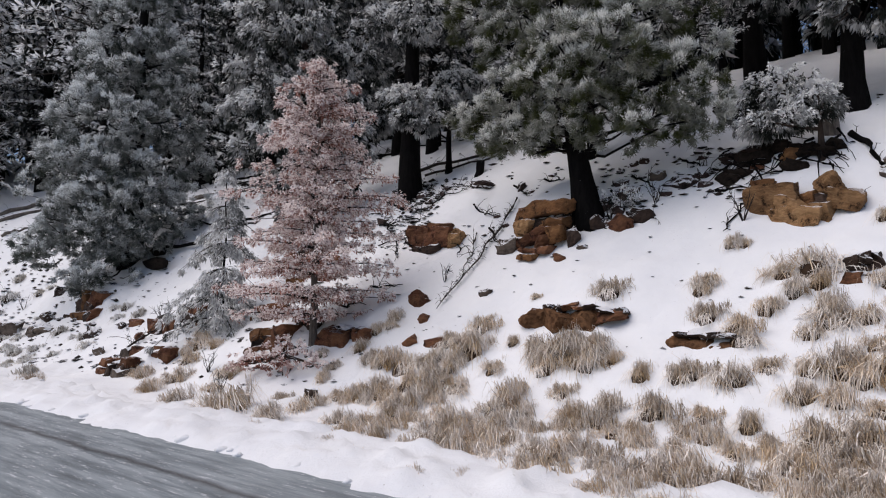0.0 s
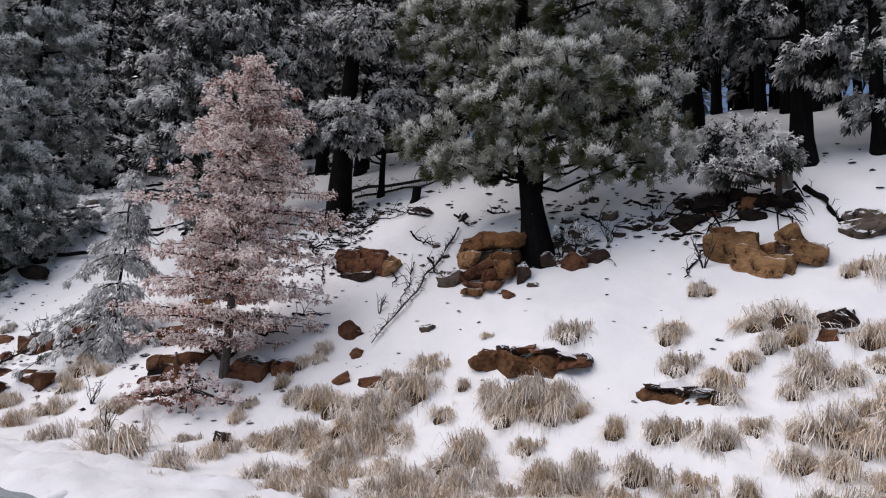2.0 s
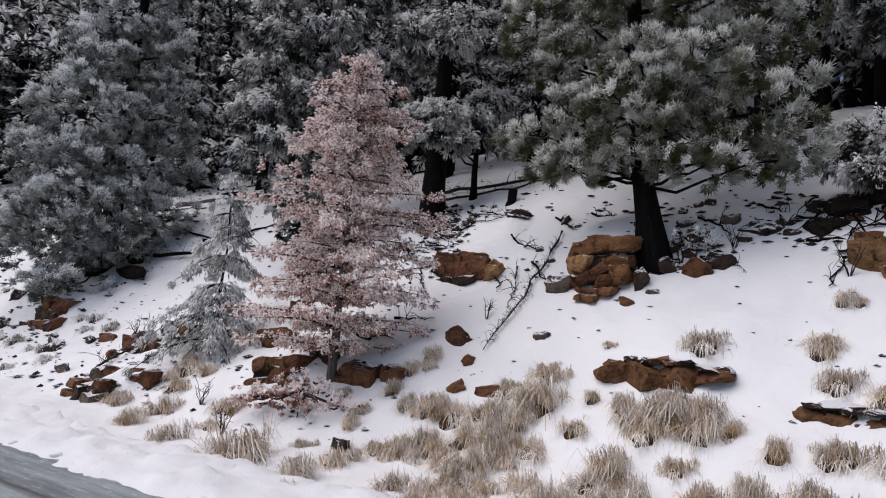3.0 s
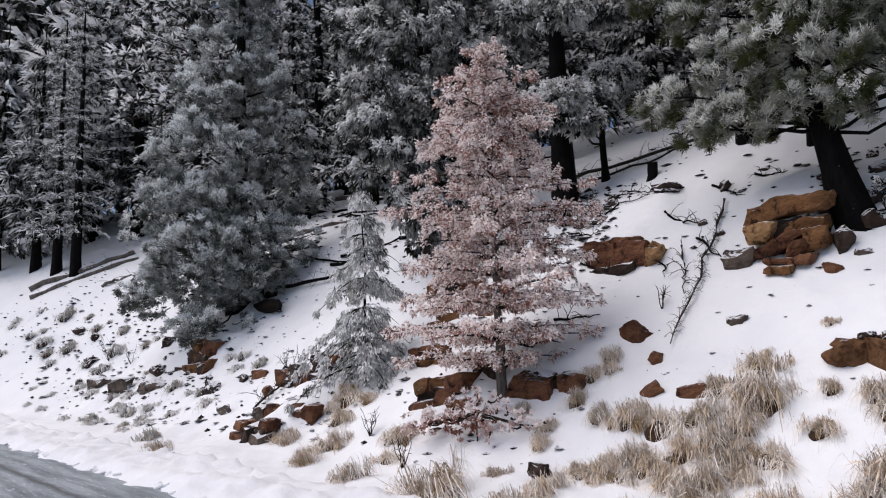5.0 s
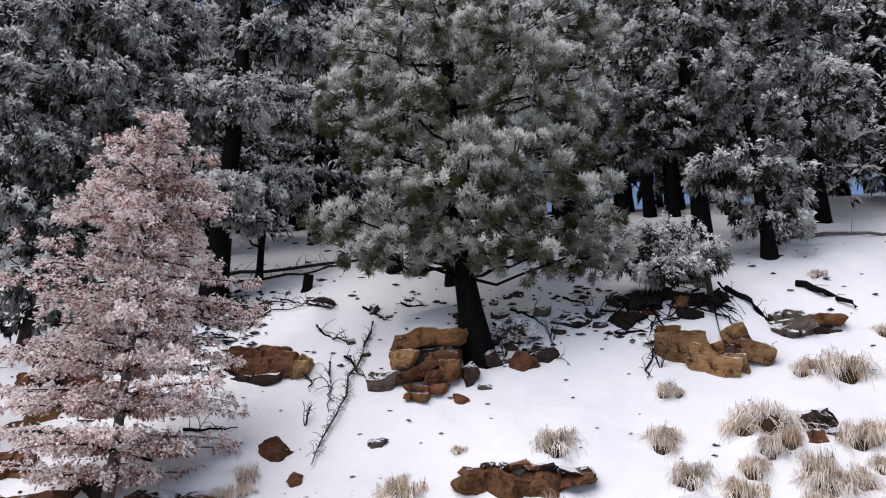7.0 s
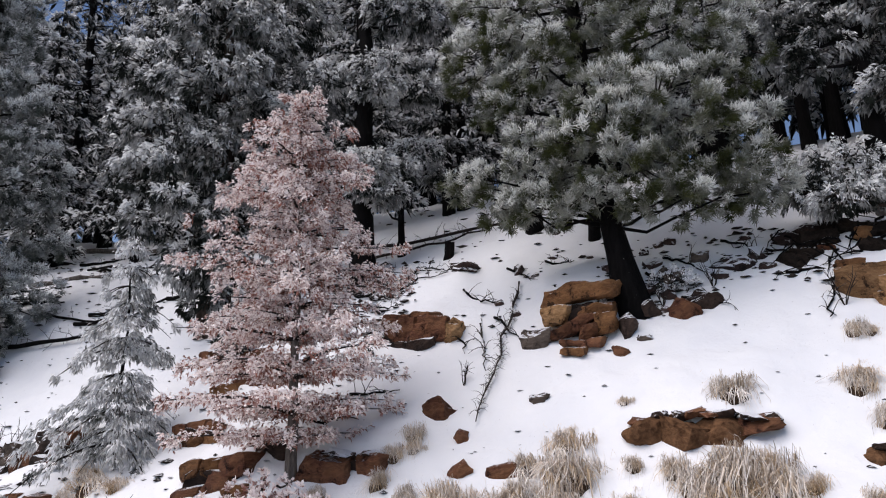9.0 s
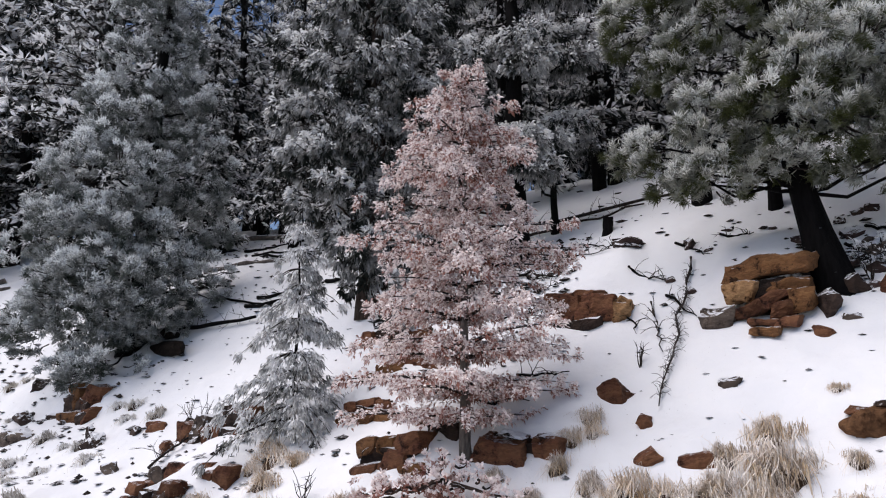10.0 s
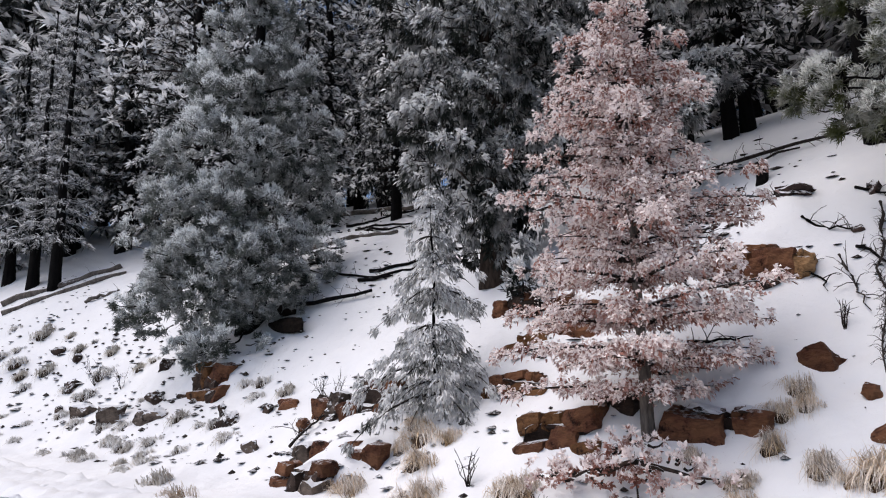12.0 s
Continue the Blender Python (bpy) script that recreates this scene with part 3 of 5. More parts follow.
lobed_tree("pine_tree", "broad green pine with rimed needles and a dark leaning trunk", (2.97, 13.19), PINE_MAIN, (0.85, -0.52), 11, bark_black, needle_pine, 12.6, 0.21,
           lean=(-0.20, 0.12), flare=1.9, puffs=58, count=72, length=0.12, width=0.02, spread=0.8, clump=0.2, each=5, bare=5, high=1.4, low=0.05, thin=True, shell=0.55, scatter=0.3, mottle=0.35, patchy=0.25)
lobed_tree("pine_tree", "dense grey-green pine with rimed needle tufts to the ground", (-11.1, 24.2), PINE_LEFT, (0.95, 0.31), 12, bark_black, needle_left, 14.8, 0.32,
           puffs=46, count=54, length=0.14, width=0.034, spread=0.9, clump=0.28, each=6, high=1.4, low=0.05, thin=True, shell=0.55, scatter=0.35, mottle=0.3, patchy=0.2)
lobed_tree("fir_tree", "tall fir with snow-laden drooping sprays", (-4.1, 20.0), FIR_WHITE, (1.0, 0.06), 13, bark_brown, needle_fir, 14.8, 0.30,
           puffs=78, count=15, length=0.165, width=0.055, spread=0.5, clump=0.2, each=6, lift=-0.25, droop=0.5, low=0.2, high=1.3, curl=0.3, shell=0.5, mottle=0.6, patchy=0.3)
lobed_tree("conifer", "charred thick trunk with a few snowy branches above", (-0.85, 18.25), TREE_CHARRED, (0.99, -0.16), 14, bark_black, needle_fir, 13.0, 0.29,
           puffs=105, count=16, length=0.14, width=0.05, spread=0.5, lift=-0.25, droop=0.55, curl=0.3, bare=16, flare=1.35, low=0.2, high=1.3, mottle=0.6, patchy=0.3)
lobed_tree("young_conifer", "thin dark trunk with a snowy drooping crown", (0.25, 19.0), TREE_THIN, (0.98, -0.22), 15, bark_black, needle_fir, 3.4, 0.11,
           puffs=130, count=18, length=0.13, width=0.046, spread=0.5, lift=-0.2, droop=0.55, curl=0.3, low=0.3, high=1.4, mottle=0.5, patchy=0.25)
lobed_tree("conifer", "dark-trunked conifer with snowy branches on the slope", (7.85, 12.2), TREE_R1, (0.63, -0.78), 16, bark_black, needle_fir, 9.0, 0.22,
           puffs=100, count=15, length=0.14, width=0.046, spread=0.5, clump=0.16, each=6, lift=-0.25, droop=0.45, curl=0.25, bare=6, low=0.2, high=1.3, mottle=0.6, patchy=0.3)
lobed_tree("conifer", "snowy conifer with low white branches and a dark trunk", (8.95, 11.5), TREE_R2, (0.56, -0.83), 17, bark_black, needle_fir, 8.6, 0.14,
           puffs=100, count=15, length=0.14, width=0.046, spread=0.5, clump=0.16, each=6, lift=-0.25, droop=0.45, curl=0.25, bare=6, low=0.2, high=1.3, mottle=0.6, patchy=0.3)
lobed_tree("juniper_bush", "low juniper covered with snow over dark roots", (6.45, 11.05), JUNIPER, (0.63, -0.78), 18, bark_brown, needle_fir, 1.3, 0.10,
           puffs=150, count=20, length=0.10, width=0.032, spread=0.55, lift=-0.3, droop=0.5, curl=0.3, low=0.2, high=1.3, cat="bush", shell=0.4, mottle=0.6, patchy=0.3)
whorled_tree("young_fir", "rust-coloured young fir coated with pinkish rime", (-2.66, 13.5), 21, bark_grey, needle_pink, 6.0, 0.085, 1.42, 0.55, 20, 8, 0.16, 0.15, 2.3,
             17, 0.07, 0.033, 0.8, 0.1, 0.15, 1.4, 0.3, scatter=0.42, step=0.10, side=0.36, rag=0.7, taper=0.72, fill=0.8, jit=0.05, mottle=0.6, split=True, uneven=0.7)
whorled_tree("sapling", "slender snow-laden fir sapling with drooping branches", (-5.44, 16.55), 22, bark_black, needle_small, 4.3, 0.045, 1.4, 0.25, 13, 7, 0.0, 0.5, 0.8,
             18, 0.10, 0.032, 0.45, -0.5, 0.2, 1.4, 0.35, scatter=0.4, step=0.12, side=0.34, rag=0.6, fill=0.62, mottle=0.6, split=True)

# ---- forest behind ----


def far_tree(kind_, seed, at, near, group="forest on the slope"):
    """A conifer of the wood behind; those deeper in the wood have fewer, larger sprays."""
    labels = {"fir": "frosted dark conifer in the forest", "pine": "tall frosted pine with a bare lower trunk", "bare": "grey conifer with rimed bare branches"}
    k = 0.95 if near else 2.2
    if kind_ == "fir":
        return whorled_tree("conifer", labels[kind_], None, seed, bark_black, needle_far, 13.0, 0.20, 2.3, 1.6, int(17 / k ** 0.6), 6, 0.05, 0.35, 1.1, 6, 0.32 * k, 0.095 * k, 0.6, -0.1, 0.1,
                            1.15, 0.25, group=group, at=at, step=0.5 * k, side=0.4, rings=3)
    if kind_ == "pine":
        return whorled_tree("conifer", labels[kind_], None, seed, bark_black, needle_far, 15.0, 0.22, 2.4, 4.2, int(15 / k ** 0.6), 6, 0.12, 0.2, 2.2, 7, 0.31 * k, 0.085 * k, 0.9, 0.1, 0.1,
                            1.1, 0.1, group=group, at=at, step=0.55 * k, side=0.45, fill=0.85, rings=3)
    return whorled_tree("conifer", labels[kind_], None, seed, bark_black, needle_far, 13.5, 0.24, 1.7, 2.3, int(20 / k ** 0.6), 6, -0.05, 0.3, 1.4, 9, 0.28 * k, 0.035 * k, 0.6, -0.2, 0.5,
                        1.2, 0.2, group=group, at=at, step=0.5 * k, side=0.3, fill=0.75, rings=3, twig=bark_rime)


def forest():
    protos = {}
    rng = random.Random(5)
    spots = []
    # trees whose feet can be seen
    for k, s, d, size in [("fir", 24.0, 12.6, 0.95), ("pine", 8.8, 10.5, 0.8), ("pine", 7.3, 9.7, 0.55), ("pine", 1.75, 15.0, 0.75), ("pine", 2.4, 15.2, 0.8), ("pine", 3.1, 15.8, 0.72), ("fir", 3.0, 20.0, 0.7), ("pine", 2.75, 17.5, 0.6), ("pine", 5.42, 11.9, 0.42), ("pine", 5.0, 12.4, 0.45),
                          ("fir", -1.4, 12.9, 0.8), ("pine", 3.5, 19.0, 0.8), ("pine", 4.1, 21.0, 0.85), ("pine", 4.6, 18.4, 0.75), ("pine", 5.1, 22.0, 0.9), ("pine", 3.9, 24.5, 0.85), ("pine", 4.9, 26.0, 0.9), ("pine", 4.4, 28.0, 0.9), ("pine", 0.2, 14.8, 1.0), ("bare", 40.3, 5.6, 1.0), ("bare", 38.7, 6.0, 1.05), ("pine", 43.4, 8.0, 1.1), ("bare", 42.5, 5.2, 1.0)]:
        spots.append((k, s, d, size))
    # the rest of the wood, in uneven rows
    for s, d, size in ((33.5, 9.5, 1.5), (36.5, 11.5, 1.7), (40.5, 9.5, 1.7), (44.5, 8.5, 1.6), (30.5, 14.5, 1.45), (48.0, 6.5, 1.7), (46.0, 12.0, 1.8), (52.5, 9.0, 1.9), (39.0, 14.0, 1.7), (27.0, 17.0, 1.4), (54.0, 4.5, 1.8), (57.0, 6.5, 1.9), (60.0, 3.5, 2.0), (50.5, 4.2, 1.6)):
        spots.append((rng.choice(["fir", "pine"]), s, d, size))
    for row in range(4):
        d = 15.5 + row * 4.6
        s = -13.0 - row
        while s < (62 if row == 0 else 52):
            s += rng.uniform(2.3, 3.9) * (1 + 0.12 * row)
            dd = d + rng.uniform(-1.8, 1.8)
            k = rng.choice(["fir", "fir", "pine", "pine", "bare"])
            size = rng.uniform(0.75, 1.2)
            # a thin part of the wood, where the sky shows between the stems
            if 1.5 < s < 6.5:
                if 3.6 < s < 5.0 and dd > 20:
                    continue
                k = "pine"
            if abs(s - 4.5 - 0.45 * (dd + 3.9)) < 1.2 and k == "fir":
                k = "pine"
            spots.append((k, s, dd, size))
    for s, d in ((45, 4.0), (48, 2.5), (52, 4.5), (55, 1.5), (58, 3.5), (61, 0.5), (64, 2.5), (68, -1.5), (53, 7.0), (60, 6.0), (72, 1.0), (66, 5.5), (20, 12.5), (17.5, 13.8), (28, 11.5), (31, 10.5), (33.5, 13.0), (15, 12.9), (12.5, 14.2), (35, 9.5), (47, 7.0), (50, 9.0), (-5, 12.5), (-7, 10.0), (-9.5, 13.0), (-4.2, 15.0)):
        spots.append((rng.choice(["fir", "fir", "pine"]), s, d, rng.uniform(0.8, 1.05)))
    for i in range(26):
        spots.append((rng.choice(["fir", "fir", "pine"]), rng.uniform(7, 34), rng.uniform(22, 36), rng.uniform(0.9, 1.2)))
    for i, (k, s, d, size) in enumerate(spots):
        at = ground_at(s, d, -0.05)
        near = d < 17.5 and s < 42
        key = (k, near, i % 3)
        if key not in protos:
            protos[key] = far_tree(k, 100 + i, at, near)
            protos[key].scale = (size, size, size)
        else:
            ob = copy_thing(protos[key], Matrix.Translation(at) @ Matrix.Rotation(rng.uniform(0, 6.28), 4, 'Z'))
            ob.scale = (size, size, size * rng.uniform(0.9, 1.1))


forest()

# ---- rocks ----
OUT = Vector((-NX, -NY, 0))
SIDE = Vector((-UX, -UY, 0))


def stone_mesh(w, h, dp, seed, fine=2):
    """A broken angular stone: the hull of a few corners, split finer and roughened; width along x, depth along y, height along z."""
    rng = np.random.default_rng(seed)
    bm = bmesh.new()
    P = rng.uniform(-1, 1, (30, 3))
    P /= (np.abs(P) ** 3.2).sum(1)[:, None] ** (1 / 3.2)
    P *= rng.uniform(0.72, 1.05, 30)[:, None]
    for p in P:
        bm.verts.new(p * 0.5)
    res = bmesh.ops.convex_hull(bm, input=list(bm.verts))
    bmesh.ops.delete(bm, geom=list({g for g in res["geom_interior"] + res["geom_unused"] if isinstance(g, bmesh.types.BMVert)}), context='VERTS')
    bmesh.ops.subdivide_edges(bm, edges=list(bm.edges), cuts=fine, use_grid_fill=True)
    bmesh.ops.triangulate(bm, faces=list(bm.faces))
    off = Vector((seed * 3.1, seed * 1.7, 0))
    for v in bm.verts:
        c = Vector(v.co)
        c *= 1 + 0.22 * noise.noise(c * 3 + off) + 0.13 * noise.noise(c * 8 + off)
        bed = noise.noise(Vector((0.5 * c.x, 0.5 * c.y, 6.0 * c.z)) + off)
        v.co = Vector((c.x * w * (1 + 0.08 * bed), c.y * dp * (1 + 0.12 * bed), c.z * h)) * 1.06
    me = bpy.data.meshes.new("stone")
    bm.to_mesh(me)
    bm.free()
    return me


def single_stone(label, s, d, w, h, mat, seed, depth=1.1, tip=0.0, sink=0.2, name="rock"):
    dp = max(depth * max(h, 0.5 * w), 0.12)
    at = ground_at(s, d)
    ob = part(name, stone_mesh(w, h * 1.3, dp, seed, 3 if w > 0.45 else 2), mat)
    ob.location = at - OUT * (dp * 0.30) + Vector((0, 0, h * (0.5 - sink)))
    rng = random.Random(seed)
    ob.rotation_euler = (rng.uniform(-0.2, 0.12), tip + rng.uniform(-0.2, 0.2), math.atan2(SIDE.y, SIDE.x) + rng.uniform(-0.4, 0.4))
    return tagged(ob, label, "rock")


def slab_mesh(w, h, dp, seed, chip=0.3, rough=0.032):
    """A split block of bedded stone: a box with broken corners and edges, flat facets, thin bedding and a rough skin."""
    rng = np.random.default_rng(seed)
    bm = bmesh.new()
    size = np.array((w, dp, h))
    for cx in (-0.5, 0.5):
        for cy in (-0.5, 0.5):
            for cz in (-0.5, 0.5):
                corner = np.array((cx, cy, cz)) * (1 - rng.uniform(0, 0.34, 3))
                for k in range(3):
                    p = corner.copy()
                    p[k] *= 1 - 2 * chip * rng.uniform(0.15, 1.3)
                    bm.verts.new(p * size)
    res = bmesh.ops.convex_hull(bm, input=list(bm.verts))
    bmesh.ops.delete(bm, geom=list({g for g in res["geom_interior"] + res["geom_unused"] if isinstance(g, bmesh.types.BMVert)}), context='VERTS')
    bmesh.ops.dissolve_limit(bm, angle_limit=0.12, verts=list(bm.verts), edges=list(bm.edges))
    bmesh.ops.triangulate(bm, faces=list(bm.faces))
    for turn_ in range(3):
        long_ = [e for e in bm.edges if e.calc_length() > 0.10]
        if not long_:
            break
        bmesh.ops.subdivide_edges(bm, edges=long_, cuts=1)
        bmesh.ops.triangulate(bm, faces=[f for f in bm.faces if len(f.verts) > 3])
    bm.normal_update()
    off = Vector((seed * 3.1 % 50, seed * 1.7 % 50, seed * 0.9 % 50))
    moves = []
    for v in bm.verts:
        c = v.co + off
        lay = noise.noise(Vector((1.2 * c.x, 1.2 * c.y, 15 * c.z)))
        moves.append(v.normal * rough * (0.9 * noise.noise(c * 4) + 0.8 * lay + 0.6 * noise.noise(c * 13)) + 0.07 * noise.noise_vector(c * 1.9) + 0.03 * noise.noise_vector(c * 5))
    for v, m in zip(bm.verts, moves):
        v.co += m
    me = bpy.data.meshes.new("stone")
    bm.to_mesh(me)
    bm.free()
    return me


def rock_pile(label, s, d, blocks, seed, lean=0.45, turn=0.0, depth=0.75):
    """A rock face built of split blocks: along, up, width, height, how far it stands out, tilt, stone."""
    x, y = place(s, d)
    ob = thing("rock_outcrop", Vector((x, y, height(x, y, False))), label, "rock", turn=math.atan2(SIDE.y, SIDE.x) + turn)
    rng = random.Random(seed)
    for k, (bx, bz, w, h, jut, tilt, mat) in enumerate(blocks):
        dp = depth * rng.uniform(0.67, 1.0) if w > 0.3 else 0.4
        st = part("stone", slab_mesh(w, h, dp, seed * 31 + k), mat, ob)
        st.location = (bx, 0.5 * dp - jut + lean * bz - 0.05, bz)
        st.rotation_euler = (rng.uniform(-0.08, 0.08), tilt, rng.uniform(-0.12, 0.12))
    return ob


def outcrop(label, s, d, w, h, mats, rows, seed, depth=0.8, tip=0.0, round_=0.35, sink=0.22, lean=0.45, jut=()):
    """A rock face that breaks out of the bank in uneven courses of split blocks, lower towards its ends."""
    rng = random.Random(seed)
    # a dark core set back, so the gaps between blocks look shaded
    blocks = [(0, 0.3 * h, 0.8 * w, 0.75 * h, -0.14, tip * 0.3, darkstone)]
    z, total = -sink * 0.6, sum(r[0] for r in rows)
    for r, (share, n) in enumerate(rows):
        rh = h * share / total + (sink * 0.6 if r == 0 else 0)
        half = 0.5 * w * (1 - 0.16 * r) * rng.uniform(0.9, 1.04)
        cuts = sorted(rng.uniform(0.12, 0.88) if n > 3 else (k + 1 + rng.uniform(-0.36, 0.36)) / n for k in range(n - 1))
        edges = [-half] + [half * (2 * c - 1) for c in cuts] + [half]
        for a, b in zip(edges, edges[1:]):
            if b - a < 0.07:
                continue
            end = max(0.0, abs(a + b) / w - 0.4)
            bh = rh * rng.uniform(0.72, 1.12) * (1 - round_ * end)
            blocks.append(((a + b) / 2, z + 0.5 * bh + tip * (a + b) / 2, (b - a) * rng.uniform(1.0, 1.14), bh * 1.08, (jut[r] if r < len(jut) else 0.0) + rng.uniform(-0.08, 0.06),
                           -tip + rng.uniform(-0.22, 0.22), rng.choice(mats[r] if isinstance(mats[0], list) else mats)))
        z += rh * 0.92
    return rock_pile(label, s, d, blocks, seed, lean, 0.0, depth)


# dark first block paints gap shade; redder lower courses also darken the undercut
rock_pile("stacked block of cracked orange sandstone below the pine", 7.26, 6.72,
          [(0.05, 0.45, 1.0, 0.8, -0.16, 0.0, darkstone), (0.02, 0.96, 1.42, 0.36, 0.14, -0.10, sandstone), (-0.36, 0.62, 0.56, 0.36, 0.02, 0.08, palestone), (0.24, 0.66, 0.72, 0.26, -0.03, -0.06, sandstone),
           (0.06, 0.43, 0.66, 0.18, 0.05, -0.38, redstone), (0.47, 0.42, 0.34, 0.36, 0.06, 0.05, sandstone), (-0.26, 0.3, 0.5, 0.24, 0.03, -0.25, redstone), (0.22, 0.26, 0.36, 0.3, 0.04, 0.1, redstone),
           (-0.02, 0.08, 0.62, 0.16, 0.12, 0.16, redstone), (0.3, 0.06, 0.4, 0.18, 0.1, -0.12, redstone), (0.06, -0.04, 0.4, 0.12, 0.2, 0.05, sandstone)], 3, 0.42, -0.12)
single_stone("grey lichen-dark stone beside the sandstone block", 7.95, 6.9, 0.62, 0.4, greystone, 131)
single_stone("grey rounded stone against the sandstone block", 6.45, 6.95, 0.3, 0.4, darkstone, 132)
# the dark first block paints the shade under the boulder
rock_pile("orange-brown sandstone boulder set in the snow", 10.36, 7.0,
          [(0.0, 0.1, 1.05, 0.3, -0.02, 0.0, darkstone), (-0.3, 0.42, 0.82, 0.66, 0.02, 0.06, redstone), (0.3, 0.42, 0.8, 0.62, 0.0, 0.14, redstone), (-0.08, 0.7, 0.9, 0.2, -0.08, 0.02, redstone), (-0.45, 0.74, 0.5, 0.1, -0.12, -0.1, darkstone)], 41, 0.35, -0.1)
single_stone("small tan stone leaning on the boulder", 9.6, 7.2, 0.46, 0.44, palestone, 34, 1.0, 0.3)
single_stone("round brown stone half buried in snow", 9.12, 5.42, 0.5, 0.32, redstone, 235, sink=0.32)
single_stone("small tan stone in the snow", 8.52, 4.92, 0.22, 0.2, redstone, 36)
single_stone("flat brown rock with snow on top", 5.57, 7.31, 0.5, 0.34, redstone, 37, 1.1, -0.2)
single_stone("flat brown rock with snow on top", 5.17, 7.44, 0.62, 0.28, darkstone, 38, 1.1, 0.2)
# the dark first block is a core that paints shade between the others
rock_pile("broad pale orange sandstone outcrop under the juniper", 2.56, 7.18,
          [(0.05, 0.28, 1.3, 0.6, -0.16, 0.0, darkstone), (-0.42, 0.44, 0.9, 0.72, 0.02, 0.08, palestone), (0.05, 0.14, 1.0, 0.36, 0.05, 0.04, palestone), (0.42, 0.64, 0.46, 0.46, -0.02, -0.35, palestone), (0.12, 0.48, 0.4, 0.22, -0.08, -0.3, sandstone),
           (0.66, 0.34, 0.62, 0.48, 0.0, 0.2, palestone), (-0.66, 0.76, 0.42, 0.24, -0.04, 0.1, sandstone), (0.3, 0.16, 0.55, 0.38, 0.07, -0.05, palestone), (-0.1, 0.3, 0.5, 0.3, 0.05, 0.3, palestone)], 7, 0.5, -0.1)
single_stone("small orange stone on the outcrop", 2.78, 8.28, 0.28, 0.26, sandstone, 39)
outcrop("dark overhanging rock slab with a tan top", 0.84, 7.9, 1.3, 0.46, [[darkstone], [greystone, sandstone]], [(0.5, 2), (0.5, 2)], 9, 0.7, -0.15, 0.4, jut=(-0.1, 0.08))
outcrop("broken red-brown rock among the grass", 1.5, 5.85, 0.62, 0.44, [redstone, darkstone], [(0.45, 2), (0.55, 3)], 10, 0.5, 0.2, 0.4)
single_stone("thin dark slab in the snow", 1.9, 5.95, 0.36, 0.13, greystone, 40)
def earth_ledge(label, s, d, w, h, seed, lean=0.8):
    """A bare undercut of earth: a rough brown face that narrows downwards below a ragged dark rim."""
    x, y = place(s, d)
    ob = thing("earth_ledge", Vector((x, y, height(x, y, False))), label, "ledge", turn=math.atan2(SIDE.y, SIDE.x) - 0.05)
    rng = random.Random(seed)
    n = max(3, int(w / 0.4))
    for k in range(n):
        u = (k + 0.5) / n - 0.5
        bh = h * (1.3 - 1.75 * abs(u + 0.2)) * rng.uniform(0.85, 1.1)
        st = part("earth", stone_mesh(w / n * 1.5, bh * 1.35, 0.55, seed * 5 + k, 3), rng.choice([redstone, soil_brown, soil_brown]), ob)
        st.location = (u * w, 0.22 + lean * (h - 0.55 * bh), h - 0.6 * bh)
        st.rotation_euler = (0.35, rng.uniform(-0.2, 0.2), rng.uniform(-0.3, 0.3))
    m = int(w / 0.2)
    for k in range(m):
        u = (k + 0.5 + rng.uniform(-0.3, 0.3)) / m - 0.5
        st = part("rim", stone_mesh(rng.uniform(0.18, 0.36), rng.uniform(0.09, 0.18), 0.4, seed * 9 + k, 2), rng.choice([darkstone, darkstone, redstone]), ob)
        st.location = (u * w, 0.14 + lean * h * rng.uniform(0.9, 1.05), h * (1.02 - 0.25 * u * u) + rng.uniform(-0.04, 0.05))
        st.rotation_euler = (rng.uniform(-0.2, 0.3), rng.uniform(-0.35, 0.35), rng.uniform(-0.5, 0.5))
    return ob


earth_ledge("red-brown earth ledge with a dark broken rim", 5.4, 4.6, 1.65, 0.46, 14)
earth_ledge("low dark earth ledge in the grass", 3.3, 4.5, 0.9, 0.22, 13)
outcrop("reddish rocks under the juniper roots", 3.4, 8.2, 0.7, 0.32, [redstone, greystone], [(0.9, 3)], 14, 0.5)
outcrop("brown rock face under the dense pine", 23.2, 4.62, 1.85, 1.05, [redstone, sandstone, darkstone], [(0.4, 3), (0.55, 3)], 15, 1.0, 0.0, 0.4)
for k, (s, d, w, h, m) in enumerate([(30.3, 4.04, 0.95, 0.42, darkstone), (27.7, 3.52, 0.95, 0.4, greystone), (25.85, 3.49, 1.0, 0.6, greystone), (23.9, 3.82, 1.0, 0.4, greystone), (25.27, 4.46, 0.8, 0.4, darkstone),
                                     (22.53, 4.71, 0.45, 0.35, darkstone), (20.65, 4.03, 0.8, 0.4, darkstone), (26.25, 5.29, 0.4, 0.4, darkstone), (19.07, 4.6, 0.62, 0.24, redstone), (19.64, 4.45, 0.4, 0.2, darkstone), (18.6, 3.4, 0.36, 0.24, greystone),
                                     (21.6, 4.5, 0.4, 0.2, darkstone), (24.6, 4.0, 0.35, 0.2, darkstone), (28.6, 4.1, 0.4, 0.25, darkstone), (29.1, 3.4, 0.5, 0.25, darkstone), (17.9, 4.1, 0.5, 0.22, redstone), (18.3, 4.9, 0.4, 0.2, darkstone), (31.5, 4.6, 0.6, 0.3, darkstone), (33.0, 4.5, 0.7, 0.35, darkstone)]):
    tagged(single_stone("grey-brown stone poking out of the snowy bank", s, d, w, h, m, 60 + k, sink=0.28), group="stones on the bank")
outcrop("red-brown rock ledge with a dead branch beside the sapling", 16.4, 4.4, 1.25, 0.75, [redstone, darkstone], [(0.5, 3), (0.45, 3)], 16, 0.8, -0.05, 0.4)
